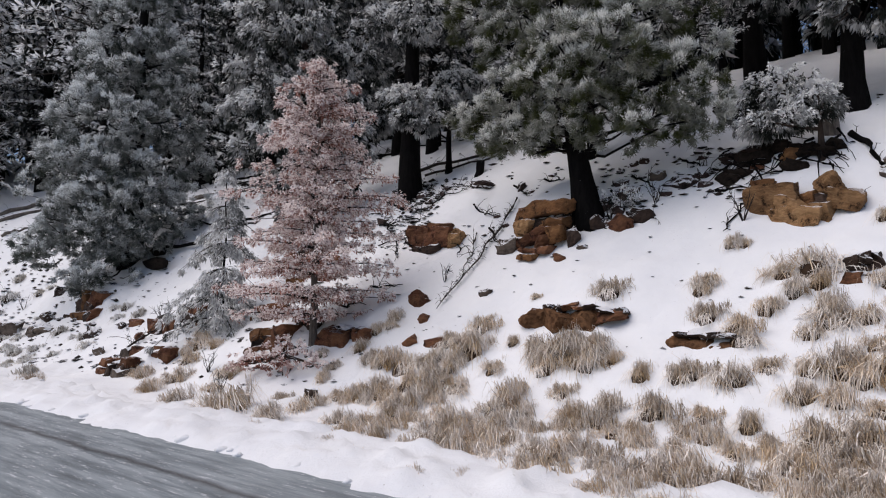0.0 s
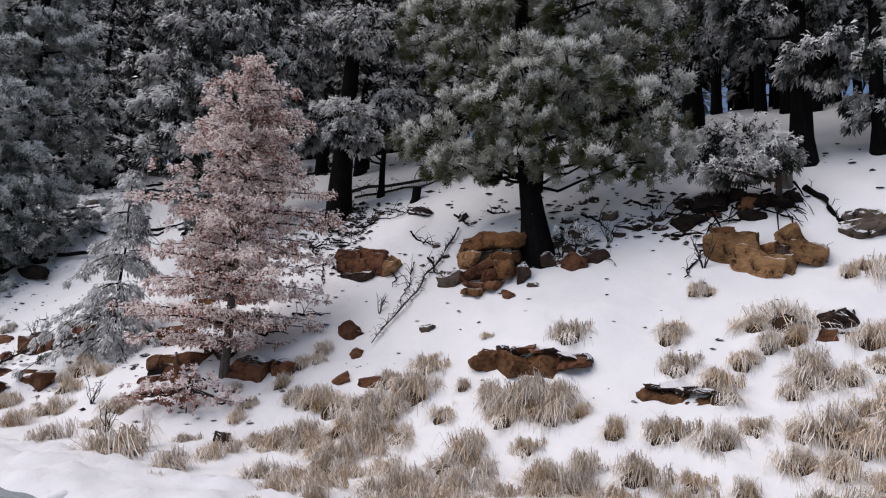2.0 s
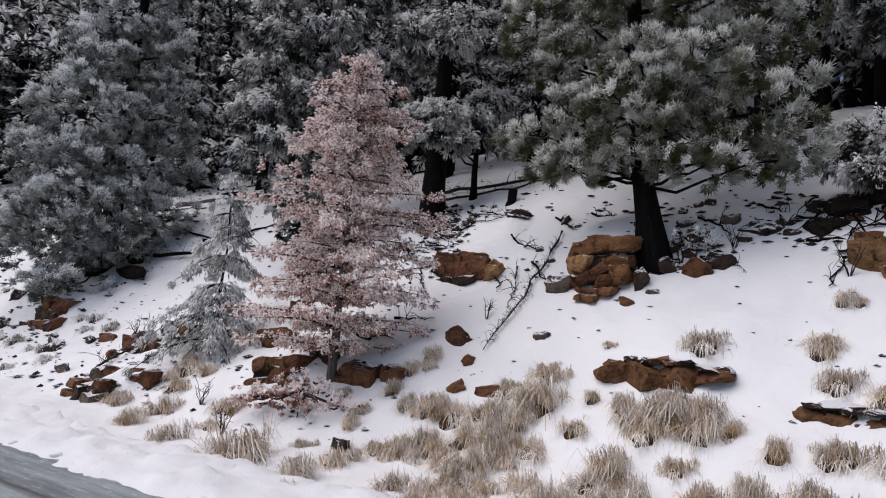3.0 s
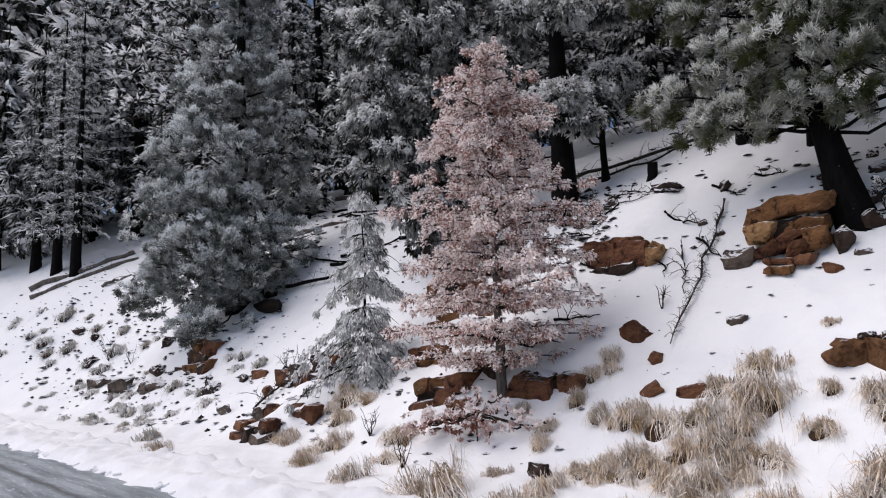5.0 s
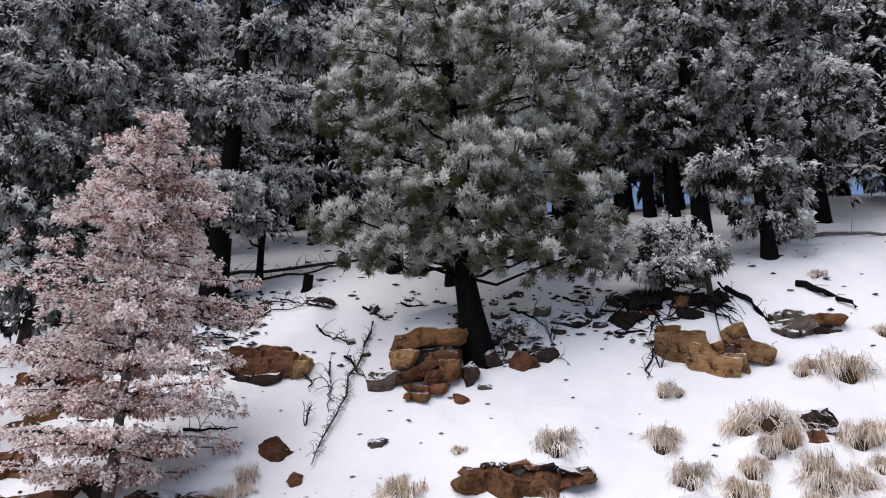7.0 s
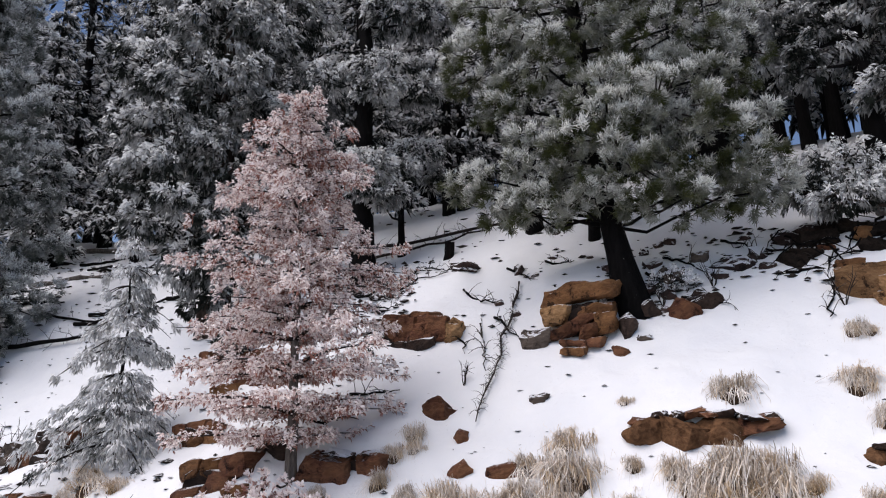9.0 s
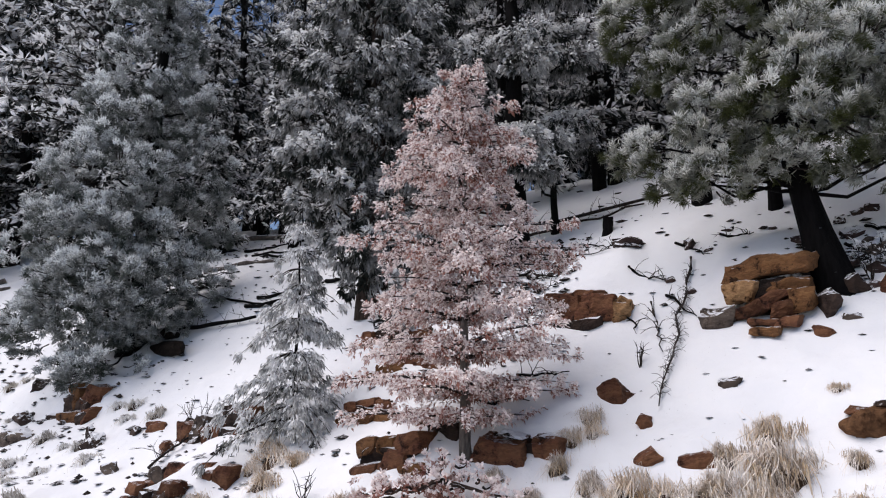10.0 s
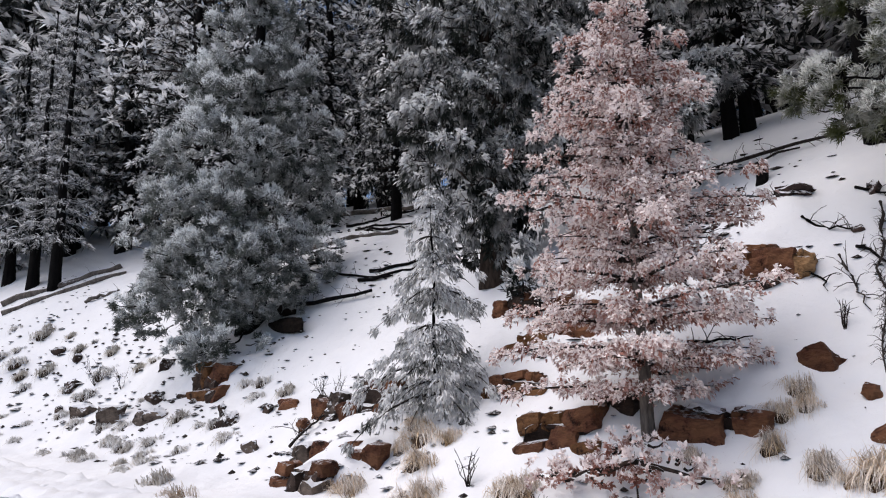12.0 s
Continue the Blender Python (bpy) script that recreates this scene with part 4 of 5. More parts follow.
outcrop("low reddish rocks in the snow", 17.45, 4.4, 1.1, 0.5, [redstone, greystone], [(0.9, 3)], 17, 0.5, -0.05)
outcrop("sloping grey-brown ledge near the road", 15.7, 2.4, 1.3, 0.42, [greystone, redstone, darkstone], [(0.5, 3), (0.45, 3)], 18, 0.7, 0.0, 0.5, lean=0.35)
outcrop("broken red stones on the bank", 15.4, 3.25, 1.3, 0.5, [redstone], [(0.9, 4)], 19, 0.5, 0.0)
outcrop("red stones in brown grass", 16.3, 3.15, 1.1, 0.45, [redstone, greystone], [(0.9, 3)], 20, 0.5, -0.05)
outcrop("orange-brown ledge between the sapling and the young fir", 13.55, 5.06, 1.4, 0.42, [redstone, redstone, sandstone], [(0.6, 3), (0.4, 4)], 21, 0.7, 0.05, 0.4)
outcrop("orange stones high behind the sapling", 13.94, 5.93, 0.95, 0.4, [sandstone], [(0.9, 2)], 22, 0.6)
outcrop("rounded brown rocks under the young fir", 12.05, 3.82, 1.5, 0.6, [redstone, redstone, sandstone], [(0.5, 3), (0.48, 3)], 23, 0.8, 0.08, 0.4)
outcrop("brown ledge behind the young fir's trunk", 11.5, 4.4, 0.75, 0.38, [redstone, darkstone], [(0.9, 3)], 24, 0.6)
outcrop("long orange-brown ledge at the foot of the young fir", 10.05, 4.25, 1.35, 0.42, [[redstone, sandstone], [darkstone, redstone]], [(0.82, 2), (0.18, 4)], 25, 0.7, 0.06, 0.3, jut=(0.03, 0.04))
outcrop("red-brown bank behind the young fir", 13.2, 6.2, 1.3, 0.9, [redstone], [(0.5, 2), (0.45, 2)], 26, 0.7)
outcrop("dark hollow of roots and stones under the fir", 14.9, 7.0, 1.0, 0.5, [darkstone, redstone], [(0.9, 3)], 27, 0.6)
single_stone("brown stone beside the grass", 8.28, 4.3, 0.4, 0.24, redstone, 251, sink=0.34)
single_stone("brown stone beside the grass", 7.72, 4.3, 0.44, 0.2, redstone, 252, sink=0.34)
single_stone("flat dark rock under a cap of snow", 9.97, 8.72, 0.66, 0.22, capped, 733, 1.6, 0.0, 0.25)
single_stone("small dark stone in the snow", 9.04, 2.66, 0.34, 0.2, darkstone, 91)
single_stone("small dark stone in the snow", 7.56, 5.6, 0.34, 0.15, greystone, 54)
single_stone("small brown stone in the snow", 6.5, 6.55, 0.27, 0.16, redstone, 55)
single_stone("small brown stone in the snow", 6.18, 6.86, 0.28, 0.11, greystone, 56)
single_stone("dark purple-grey stone at the foot of the pine", 6.15, 7.35, 0.42, 0.3, darkstone, 181)
single_stone("dark stone among twigs beside the pine", 5.75, 8.1, 0.4, 0.3, greystone, 82)
single_stone("dark stone among twigs beside the pine", 5.3, 8.5, 0.35, 0.25, greystone, 83)
single_stone("long dark rock on the snowy slope", 1.1, 7.95, 0.9, 0.34, greystone, 57)
# dark stones and clods that stick out of the snow on the slope
for k, (s, d, w, h) in enumerate([(8.2, 10.05, 0.2, 0.16), (8.09, 9.17, 0.22, 0.12), (6.25, 8.93, 0.22, 0.16), (6.1, 8.55, 0.36, 0.24), (5.9, 8.2, 0.4, 0.24), (6.0, 9.06, 0.2, 0.13), (5.79, 9.11, 0.26, 0.15), (4.72, 8.28, 0.75, 0.28),
                                  (4.96, 8.09, 0.36, 0.13), (4.32, 8.44, 0.34, 0.3), (4.24, 8.18, 0.3, 0.15), (5.89, 7.44, 0.25, 0.14), (11.55, 8.65, 0.34, 0.16), (11.24, 8.88, 0.3, 0.2), (11.19, 8.38, 0.26, 0.14),
                                  (12.1, 8.97, 0.4, 0.24), (11.86, 8.44, 0.34, 0.2), (11.4, 9.2, 0.3, 0.18), (12.4, 8.6, 0.35, 0.2), (12.8, 8.2, 0.4, 0.22), (8.9, 8.01, 0.22, 0.14), (8.49, 7.77, 0.24, 0.14), (8.72, 8.75, 0.2, 0.3), (8.36, 8.63, 0.26, 0.1),
                                  (6.75, 8.0, 0.4, 0.25), (6.5, 7.75, 0.5, 0.3), (6.2, 7.8, 0.4, 0.3), (5.8, 7.75, 0.3, 0.2), (3.9, 8.6, 0.5, 0.3), (3.5, 8.75, 0.6, 0.3), (13.1, 8.9, 0.5, 0.25), (12.6, 9.2, 0.4, 0.2), (4.5, 8.9, 0.25, 0.1), (7.3, 8.9, 0.16, 0.08)]):
    tagged(single_stone("dark stone crusted with snow on the slope", s, d, w, h, capped, 700 + k, sink=0.3), group="dark stones on the slope")

# ---- grass ----


def make_grass(name, a, c, frost, bias):
    m, n, l, b = material(name, 0.85)
    g = n.new("ShaderNodeNewGeometry")
    at = n.new("ShaderNodeAttribute")
    at.attribute_name = "rime"
    info = n.new("ShaderNodeObjectInfo")
    col = ramp(n, l, g.outputs["Random Per Island"], [(0.0, a), (0.75, c), (1.0, (c[0] * 1.25, c[1] * 1.25, c[2] * 1.25))])
    tone = ramp(n, l, info.outputs["Random"], [(0.0, (0.62, 0.6, 0.58)), (1.0, (1.12, 1.1, 1.06))])
    col = blend(n, l, 1.0, col, tone, "MULTIPLY")
    v = coords(n)
    fac = calc(n, l, "ADD", calc(n, l, "MULTIPLY", at.outputs["Fac"], calc(n, l, "ADD", noise_tex(n, l, v, 5, 3), bias)), 0.0, True)
    l.new(blend(n, l, fac, col, frost), b.inputs["Base Color"])
    b.inputs["Specular IOR Level"].default_value = 0.15
    return m


straw = make_grass("rimed_straw", (0.12, 0.066, 0.028), (0.60, 0.42, 0.225), (0.95, 0.89, 0.83), 0.5)
# dark brown that paints the shade inside a tuft's foot
foot_shade = make_grass("tuft_foot_shade", (0.035, 0.02, 0.012), (0.05, 0.03, 0.018), (0.5, 0.45, 0.4), 0.0)
sage = make_grass("rimed_sage", (0.26, 0.23, 0.18), (0.50, 0.45, 0.38), (0.88, 0.87, 0.86), 0.6)


def tuft_mesh(seed, kind, blades=520, up=0.5, thick=0.0042, wide=0.46):
    """A tousled bunch of blades, about one metre across: locks that rise from a patch, part and hang over, with loose stalks between."""
    rng = np.random.default_rng(seed)
    V, F, rime = [], [], []
    locks = []
    for k in range(17):
        t = rng.uniform(0, 6.28)
        locks.append((rng.normal(0.02, 0.13), rng.normal(0, 0.15), t, rng.uniform(0.35, 1.05), rng.uniform(0.6, 1.15), rng.uniform(0.15, 1.3)))
    for i in range(blades):
        hx, hy, t, out, hz, white = locks[i % len(locks)]
        t += rng.normal(0, 0.42)
        out = max(0.15, out + rng.normal(0, 0.2))
        stiff = rng.uniform() < 0.03
        reach = wide * out * rng.uniform(0.6, 1.2)
        tall = 0.9 * hz * up * rng.uniform(0.65, 1.15) * (1 - 0.25 * min(out, 1.0)) * (1.25 if stiff else 1.0)
        end = 0.9 if stiff else rng.uniform(-1.0, -0.1) + 0.6 * (1 - out) - 0.3 * max(0, math.cos(t))
        d = np.array((math.cos(t) * (0.8 if math.cos(t) < 0 else 1.0) + 0.25, math.sin(t), 0))
        e = np.array((-d[1], d[0], 0)) + rng.normal(0, 0.35, 3)
        base = np.array((hx + rng.normal(0, 0.05), hy + rng.normal(0, 0.05), -0.08))
        o = len(V)
        w0 = white * rng.uniform(0.5, 1.3)
        for u in (0, 0.4, 0.75, 1.0):
            rise = (1.2 if stiff else 3.5) * u * (1 - u) + end * u * u
            p = base + d * reach * u ** 0.9 + np.array((0, 0, tall * rise))
            p += rng.normal(0, 0.012 + 0.022 * u, 3)
            w = thick * (1 - 0.6 * u)
            k = w0 * (0, 0.8, 1.25, 0.9)[int(u * 3.99)]
            V += [p - e * w, p + e * w] if u < 1 else [p]
            rime += [k, k] if u < 1 else [k]
        F += [[o, o + 1, o + 3, o + 2], [o + 2, o + 3, o + 5, o + 4], [o + 4, o + 5, o + 6]]
    # a dark dome at the foot: shade under the hanging blades, as colour
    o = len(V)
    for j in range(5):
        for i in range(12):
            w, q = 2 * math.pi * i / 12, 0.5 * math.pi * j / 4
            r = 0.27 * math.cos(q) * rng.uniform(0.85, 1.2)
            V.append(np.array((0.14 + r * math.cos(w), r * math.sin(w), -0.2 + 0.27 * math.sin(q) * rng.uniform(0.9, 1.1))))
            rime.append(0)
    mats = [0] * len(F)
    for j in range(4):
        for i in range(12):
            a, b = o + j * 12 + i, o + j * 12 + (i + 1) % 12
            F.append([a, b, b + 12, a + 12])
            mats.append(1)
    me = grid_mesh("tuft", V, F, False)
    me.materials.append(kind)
    me.materials.append(foot_shade)
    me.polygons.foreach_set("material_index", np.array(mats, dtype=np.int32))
    at = me.attributes.new("rime", 'FLOAT', 'POINT')
    at.data.foreach_set("value", np.array(rime))
    return me


TUFTS_A = [(5.05, 5.62, 0.73), (3.55, 5.94, 0.52), (3.37, 5.22, 0.58), (2.77, 4.82, 0.5), (2.49, 5.39, 0.31), (2.02, 4.95, 0.5), (1.79, 5.2, 0.64), (1.45, 5.24,
    0.51), (2.53, 6.04, 0.56), (2.15, 6.19, 0.85), (3.37, 6.76, 0.41), (1.27, 4.71, 0.48), (1.61, 4.36, 0.7), (1.32, 4.18, 0.61), (2.39, 4.31, 0.43), (2.73, 4.06,
    0.58), (3.23, 4.14, 0.56), (3.4, 3.98, 0.43), (3.85, 3.97, 0.44), (4.31, 4.21, 0.33), (4.7, 4.13, 0.67), (5.26, 3.99, 0.64), (6.81, 4.31, 0.76), (6.16, 3.93,
    0.49), (6.17, 4.45, 0.37), (7.03, 5.05, 0.28), (7.49, 3.53, 0.65), (7.8, 3.26, 0.7), (8.22, 3.05, 0.57), (8.57, 2.94, 0.48)]
TUFTS_B = [(6.77, 1.53, 0.66), (6.5, 1.88, 0.58), (6.5, 2.51, 0.49), (6.29, 2.82, 0.5), (5.2, 1.54, 0.62), (5.27, 2.46, 0.6), (5.43, 3.39, 0.7), (3.81, 1.11, 0.68),
    (4.28, 1.33, 0.5), (4.8, 1.61, 0.47), (4.4, 3.08, 0.53), (4.01, 3.33, 0.46), (3.39, 3.32, 0.63), (3.0, 3.05, 0.42), (3.53, 2.97, 0.43), (2.75, 3.03, 0.49),
    (2.35, 2.75, 0.53), (2.88, 3.4, 0.44), (2.38, 3.35, 0.43), (2.09, 3.05, 0.41), (1.95, 3.85, 0.52), (1.65, 3.24, 0.73), (1.31, 3.32, 0.63), (1.56, 3.82, 0.59),
    (1.19, 3.7, 0.44), (3.6, 2.04, 0.55), (2.84, 1.12, 0.53), (3.08, 1.25, 0.49), (2.92, 2.53, 0.4)]
TUFTS_C = [(2.17, 1.65, 0.64), (1.96, 1.94, 0.48), (3.14, 0.84, 0.44), (1.38, 1.92, 0.7), (1.08, 2.18, 0.54), (2.52, 1.81, 0.42), (4.29, 0.68, 0.29), (3.46, 0.81,
    0.25), (5.82, 0.7, 0.3), (4.71, 0.42, 0.29), (17.39, 1.41, 0.7), (13.35, 2.17, 0.69), (11.72, 1.87, 0.68), (9.83, 1.7, 1.03), (8.62, 1.57, 0.67), (8.14, 0.98,
    0.38), (6.49, 0.88, 0.29), (11.82, 2.66, 0.47), (14.5, 4.04, 0.71), (14.12, 3.53, 0.62), (6.97, 3.4, 0.63), (6.54, 3.56, 0.53), (4.61, 2.59, 0.51), (4.79, 3.53,
    0.44), (7.56, 3.97, 0.43)]
TUFTS_LEFT = [(34.35, 3.78, 0.85), (34.91, 4.77, 1.0), (32.37, 4.17, 0.91), (31.96, 4.95, 0.63), (29.09, 4.75, 0.81), (28.73, 4.17, 0.69), (23.3, 3.06, 0.61),
    (23.73, 2.32, 0.53), (19.18, 2.01, 0.75), (28.41, 3.4, 0.58), (14.7, 3.75, 0.41), (14.85, 4.23, 0.57), (13.9, 4.04, 0.45), (14.76, 2.78, 0.7), (13.51, 2.93,
    0.72), (12.3, 3.26, 0.61), (11.94, 3.22, 0.52), (9.4, 4.23, 0.5), (9.28, 5.01, 0.42), (9.39, 4.63, 0.36)]
TUFTS_RIGHT = [(5.1, 4.42, 0.62), (5.7, 4.38, 0.55), (5.35, 4.3, 0.5), (4.75, 4.5, 0.5), (0.78, 7.21, 0.87), (0.96, 5.9, 0.59), (-0.2, 7.95, 0.34), (0.17, 9.34, 0.35), (1.84, 5.4, 0.5), (2.62, 5.35, 0.49), (1.78, 5.25, 0.58), (3.22, 6.77,
    0.33), (1.17, 7.32, 0.31), (1.07, 5.42, 0.43)]

TUFTS_SLOPE = [(9.14, 4.75, 0.4), (7.43, 4.46, 0.6), (7.01, 4.8, 0.62), (7.37, 4.08, 0.55), (7.02, 4.37, 0.6), (6.34, 5.47, 0.26), (3.59, 5.78, 0.52), (2.83, 5.01, 0.62), (1.98, 5.83, 0.55), (1.35, 7.16, 0.38), (1.2, 5.83, 0.6), (2.27, 5.67, 0.5), (5.05, 4.3, 0.8), (4.75, 4.36, 0.8), (5.5, 4.18, 0.55)]


def build_tufts():
    rng = random.Random(8)
    kinds = [tuft_mesh(200 + i, straw, 430, 0.50 + 0.08 * (i % 3), 0.005) for i in range(8)]
    soft = [tuft_mesh(230 + i, sage, 260, 0.5, 0.009) for i in range(3)]
    spots = [(*t, 0) for lst in (TUFTS_A, TUFTS_B, TUFTS_C, TUFTS_RIGHT) for t in lst] + [(*t, 1 if t[0] > 17 else 0) for t in TUFTS_LEFT]
    # the close cover of the lower bank, between the marked bunches, with bare patches of snow
    for i in range(900):
        s, d = rng.uniform(-3.5, 8.9), rng.uniform(0.5, 5.4)
        low = 0.55 + 0.24 * max(0, s - 2.5)
        high = 4.0 + (0.9 if s < 2.6 else 0.0)
        patch = noise.noise((s * 0.75, d * 0.95, 4))
        if d < low or d > high or patch < -0.06 or (d > 3.3 and s < 5.5 and patch < 0.02):
            continue
        if all((s - q[0]) ** 2 + (d - q[1]) ** 2 > 0.082 for q in spots):
            spots.append((s, d, rng.uniform(0.42, 0.72), 0))
    for i in range(16):
        s, d = rng.uniform(6.8, 10.2), rng.uniform(2.5, 4.1)
        spots.append((s, d, rng.uniform(0.28, 0.5), 0))
    for i in range(12):
        s, d = rng.uniform(-5, 0.6), rng.uniform(0.8, 8.5)
        spots.append((s, d, rng.uniform(0.4, 0.8), 0))
    for i in range(46):
        s, d = rng.uniform(18, 38), rng.uniform(2.0, 5.6)
        spots.append((s, d, rng.uniform(0.3, 0.6), 1))
    spots += [(*t, 0) for t in TUFTS_SLOPE]
    names = ("straw-coloured bunch grass dusted with snow", "grey rimed low shrub on the snowy bank")
    for s, d, w, k in spots:
        me = rng.choice(soft if k else kinds)
        ob = part("shrub" if k else "grass_tuft", me, None)
        ob.location = ground_at(s, d)
        f = w * rng.uniform(1.0, 1.2)
        ob.scale = (f, f, f * rng.uniform(0.85, 1.1))
        ob.rotation_euler = (rng.uniform(-0.05, 0.05), rng.uniform(-0.05, 0.05), math.atan2(OUT.y, OUT.x) + rng.uniform(-0.7, 0.7))
        lean = OUT * 0.35
        ob.rotation_euler.rotate(Euler((-lean.y * 0.9, lean.x * 0.9, 0)))
        tagged(ob, names[k], "shrub" if k else "grass", "grass tufts on the bank" if not k else "shrubs on the bank")


build_tufts()

# ---- fallen wood, stumps, litter ----


def fallen(name, label, a, b, r0, r1, seed, twigs=0, lift=0.05, mat=None, twig_len=0.35, cat="branch", segs=9, fine=1.0):
    """A fallen log or branch from a to b (along, up the bank), following the ground, with side twigs."""
    rng = np.random.default_rng(seed)
    pts = []
    for i in range(segs):
        t = i / (segs - 1)
        p = ground_at(a[0] + (b[0] - a[0]) * t, a[1] + (b[1] - a[1]) * t, lift + r0 * 0.6)
        q = np.array(p)
        if 0 < i < segs - 1:
            q += rng.normal(0, 0.02 + 0.3 * r0, 3) * (1, 1, 0.5)
        pts.append(q)
    base = pts[0].copy()
    ob = thing(name, base, label, cat)
    loc = [p - base for p in pts]
    v, f = tube(loc, np.linspace(r0, r1, segs), 8, rng, 0.12)
    part("stem", grid_mesh("stem", v, f), mat or bark_grey, ob)
    if twigs:
        T = []
        for i in range(twigs):
            t = rng.uniform(0.08, 0.97)
            k = t * (segs - 1)
            j = min(int(k), segs - 2)
            p = loc[j] + (loc[j + 1] - loc[j]) * (k - j)
            d = unit(rng.normal(0, 1, 3) * (1, 1, 0.8) + (0, 0, 0.25))
            L = twig_len * rng.uniform(0.4, 1.2)
            q = p + d * L
            line = bend(p, q, -0.04, rng, 4)
            T.append(tube(line, [fine * r for r in (0.008, 0.0065, 0.005, 0.003)], 4))
            if rng.uniform() < 0.6:
                m = line[2]
                T.append(tube(bend(m, m + unit(d + rng.normal(0, 0.7, 3)) * L * 0.5, 0, rng, 3), [fine * r for r in (0.006, 0.004, 0.002)], 3))
        tagged(part("twigwork", grid_mesh("twigwork", *merge(T)), bark_frost if mat is bark_frost else twig_dark, ob), kind="stuff")
    return ob


fallen("dead_sapling", "thin dead sapling fallen down the snowy slope", (8.62, 8.45), (8.38, 5.2), 0.024, 0.008, 301, 190, 0.07, bark_frost, 0.16, cat="branch", segs=14, fine=0.55)
fallen("dead_branch", "crooked dead branch on the snow", (9.11, 7.5), (8.62, 6.35), 0.02, 0.007, 302, 10, 0.06, bark_frost)
fallen("log", "long thin snow-dusted log on the slope", (14.2, 10.45), (9.05, 11.45), 0.055, 0.03, 303, 26, 0.06, twig_dark, 0.5, cat="log")
fallen("log", "thin log under the snowy trees", (12.9, 10.1), (10.2, 11.0), 0.04, 0.02, 304, 18, 0.05, twig_dark, 0.4, cat="log")
fallen("log", "long dark log on the forest floor", (32.1, 15.0), (22.7, 14.0), 0.14, 0.09, 305, 8, 0.0, bark_grey, 0.6, cat="log")
fallen("log", "dark log with broken branches", (26.2, 10.45), (22.5, 11.2), 0.11, 0.06, 306, 14, 0.0, bark_grey, 0.6, cat="log")
fallen("log", "fallen trunk along the top of the bank", (39.7, 4.35), (37.3, 8.2), 0.16, 0.12, 307, 8, 0.0, bark_grey, 0.5, cat="log")
fallen("log", "fallen trunk along the top of the bank", (38.9, 4.2), (36.2, 8.0), 0.13, 0.09, 308, 8, 0.0, bark_grey, 0.5, cat="log")
fallen("log", "short fallen branch on the bank", (35.1, 6.05), (34.3, 7.0), 0.09, 0.05, 309, 5, 0.0, bark_grey, 0.4, cat="log")
fallen("log", "dark log over a hollow under the pine", (24.0, 7.1), (20.3, 8.1), 0.085, 0.04, 310, 22, 0.16, bark_black, 0.6, cat="log")
fallen("root", "dark root on the snow beside the stump", (1.9, 8.85), (1.35, 8.1), 0.06, 0.03, 311, 5, 0.02, bark_black, 0.3)
fallen("dead_branch", "dark fallen branch on the snow", (0.65, 8.95), (-0.05, 8.35), 0.07, 0.03, 312, 5, 0.02, bark_black, 0.3)
fallen("log", "thin log far across the slope", (-0.1, 11.4), (-2.6, 11.3), 0.05, 0.03, 313, 3, 0.02, bark_grey, cat="log")
fallen("dead_branch", "thin dead branch leaning on the ledge", (17.5, 3.6), (17.6, 4.9), 0.03, 0.01, 314, 16, 0.08, twig_dark, 0.6)
log_rng = random.Random(44)
for k in range(12):
    a = (log_rng.uniform(10.8, 13.8), log_rng.uniform(7.3, 9.6))
    tagged(fallen("dead_branch", "dark crooked twig lying on the snow", a, (a[0] - log_rng.uniform(0.4, 1.1), a[1] + log_rng.uniform(-0.5, 0.4)), 0.02, 0.006, 380 + k, 10, 0.04, bark_black, 0.26), group="twigs on the snow")
for k in range(14):
    a = (log_rng.uniform(18.5, 29), log_rng.uniform(8.5, 14.5))
    L = log_rng.uniform(1.2, 4.0)
    tagged(fallen("log", "thin snow-dusted pole on the shaded forest floor", a, (a[0] - L, a[1] + log_rng.uniform(-0.2, 0.7)), log_rng.uniform(0.035, 0.075), 0.025, 350 + k, 5, 0.03, bark_black, 0.4, cat="log"), group="fallen poles")
for k, (a, b) in enumerate([((13.1, 8.85), (12.2, 8.5)), ((12.4, 8.5), (11.4, 8.3)), ((12.9, 8.3), (12.1, 7.9)), ((11.9, 8.75), (10.8, 8.4)), ((12.6, 8.1), (11.8, 7.6)), ((9.7, 8.2), (8.9, 8.0)),
                            ((9.0, 8.9), (8.3, 8.5)), ((8.2, 9.0), (7.6, 8.9)), ((11.2, 7.4), (10.6, 7.1)), ((4.2, 8.6), (3.5, 8.1)), ((4.9, 8.9), (4.3, 8.6)), ((10.9, 5.9), (10.0, 6.0)),
                            ((3.3, 7.9), (3.6, 7.0)), ((11.3, 5.3), (10.3, 5.2)), ((6.2, 8.3), (5.4, 7.9)), ((5.9, 8.7), (5.2, 8.2)), ((5.6, 7.7), (4.9, 7.4)), ((13.4, 9.3), (12.6, 9.0)), ((11.7, 9.4), (10.9, 9.1)), ((8.9, 7.7), (8.3, 7.2)), ((9.6, 7.6), (9.2, 6.9)), ((4.0, 8.0), (3.0, 7.9)), ((2.2, 7.7), (1.6, 7.4))]):
    tagged(fallen("dead_branch", "dark crooked twig lying on the snow", a, b, 0.028, 0.008, 320 + k, 9, 0.03, bark_black, 0.32), group="twigs on the snow")


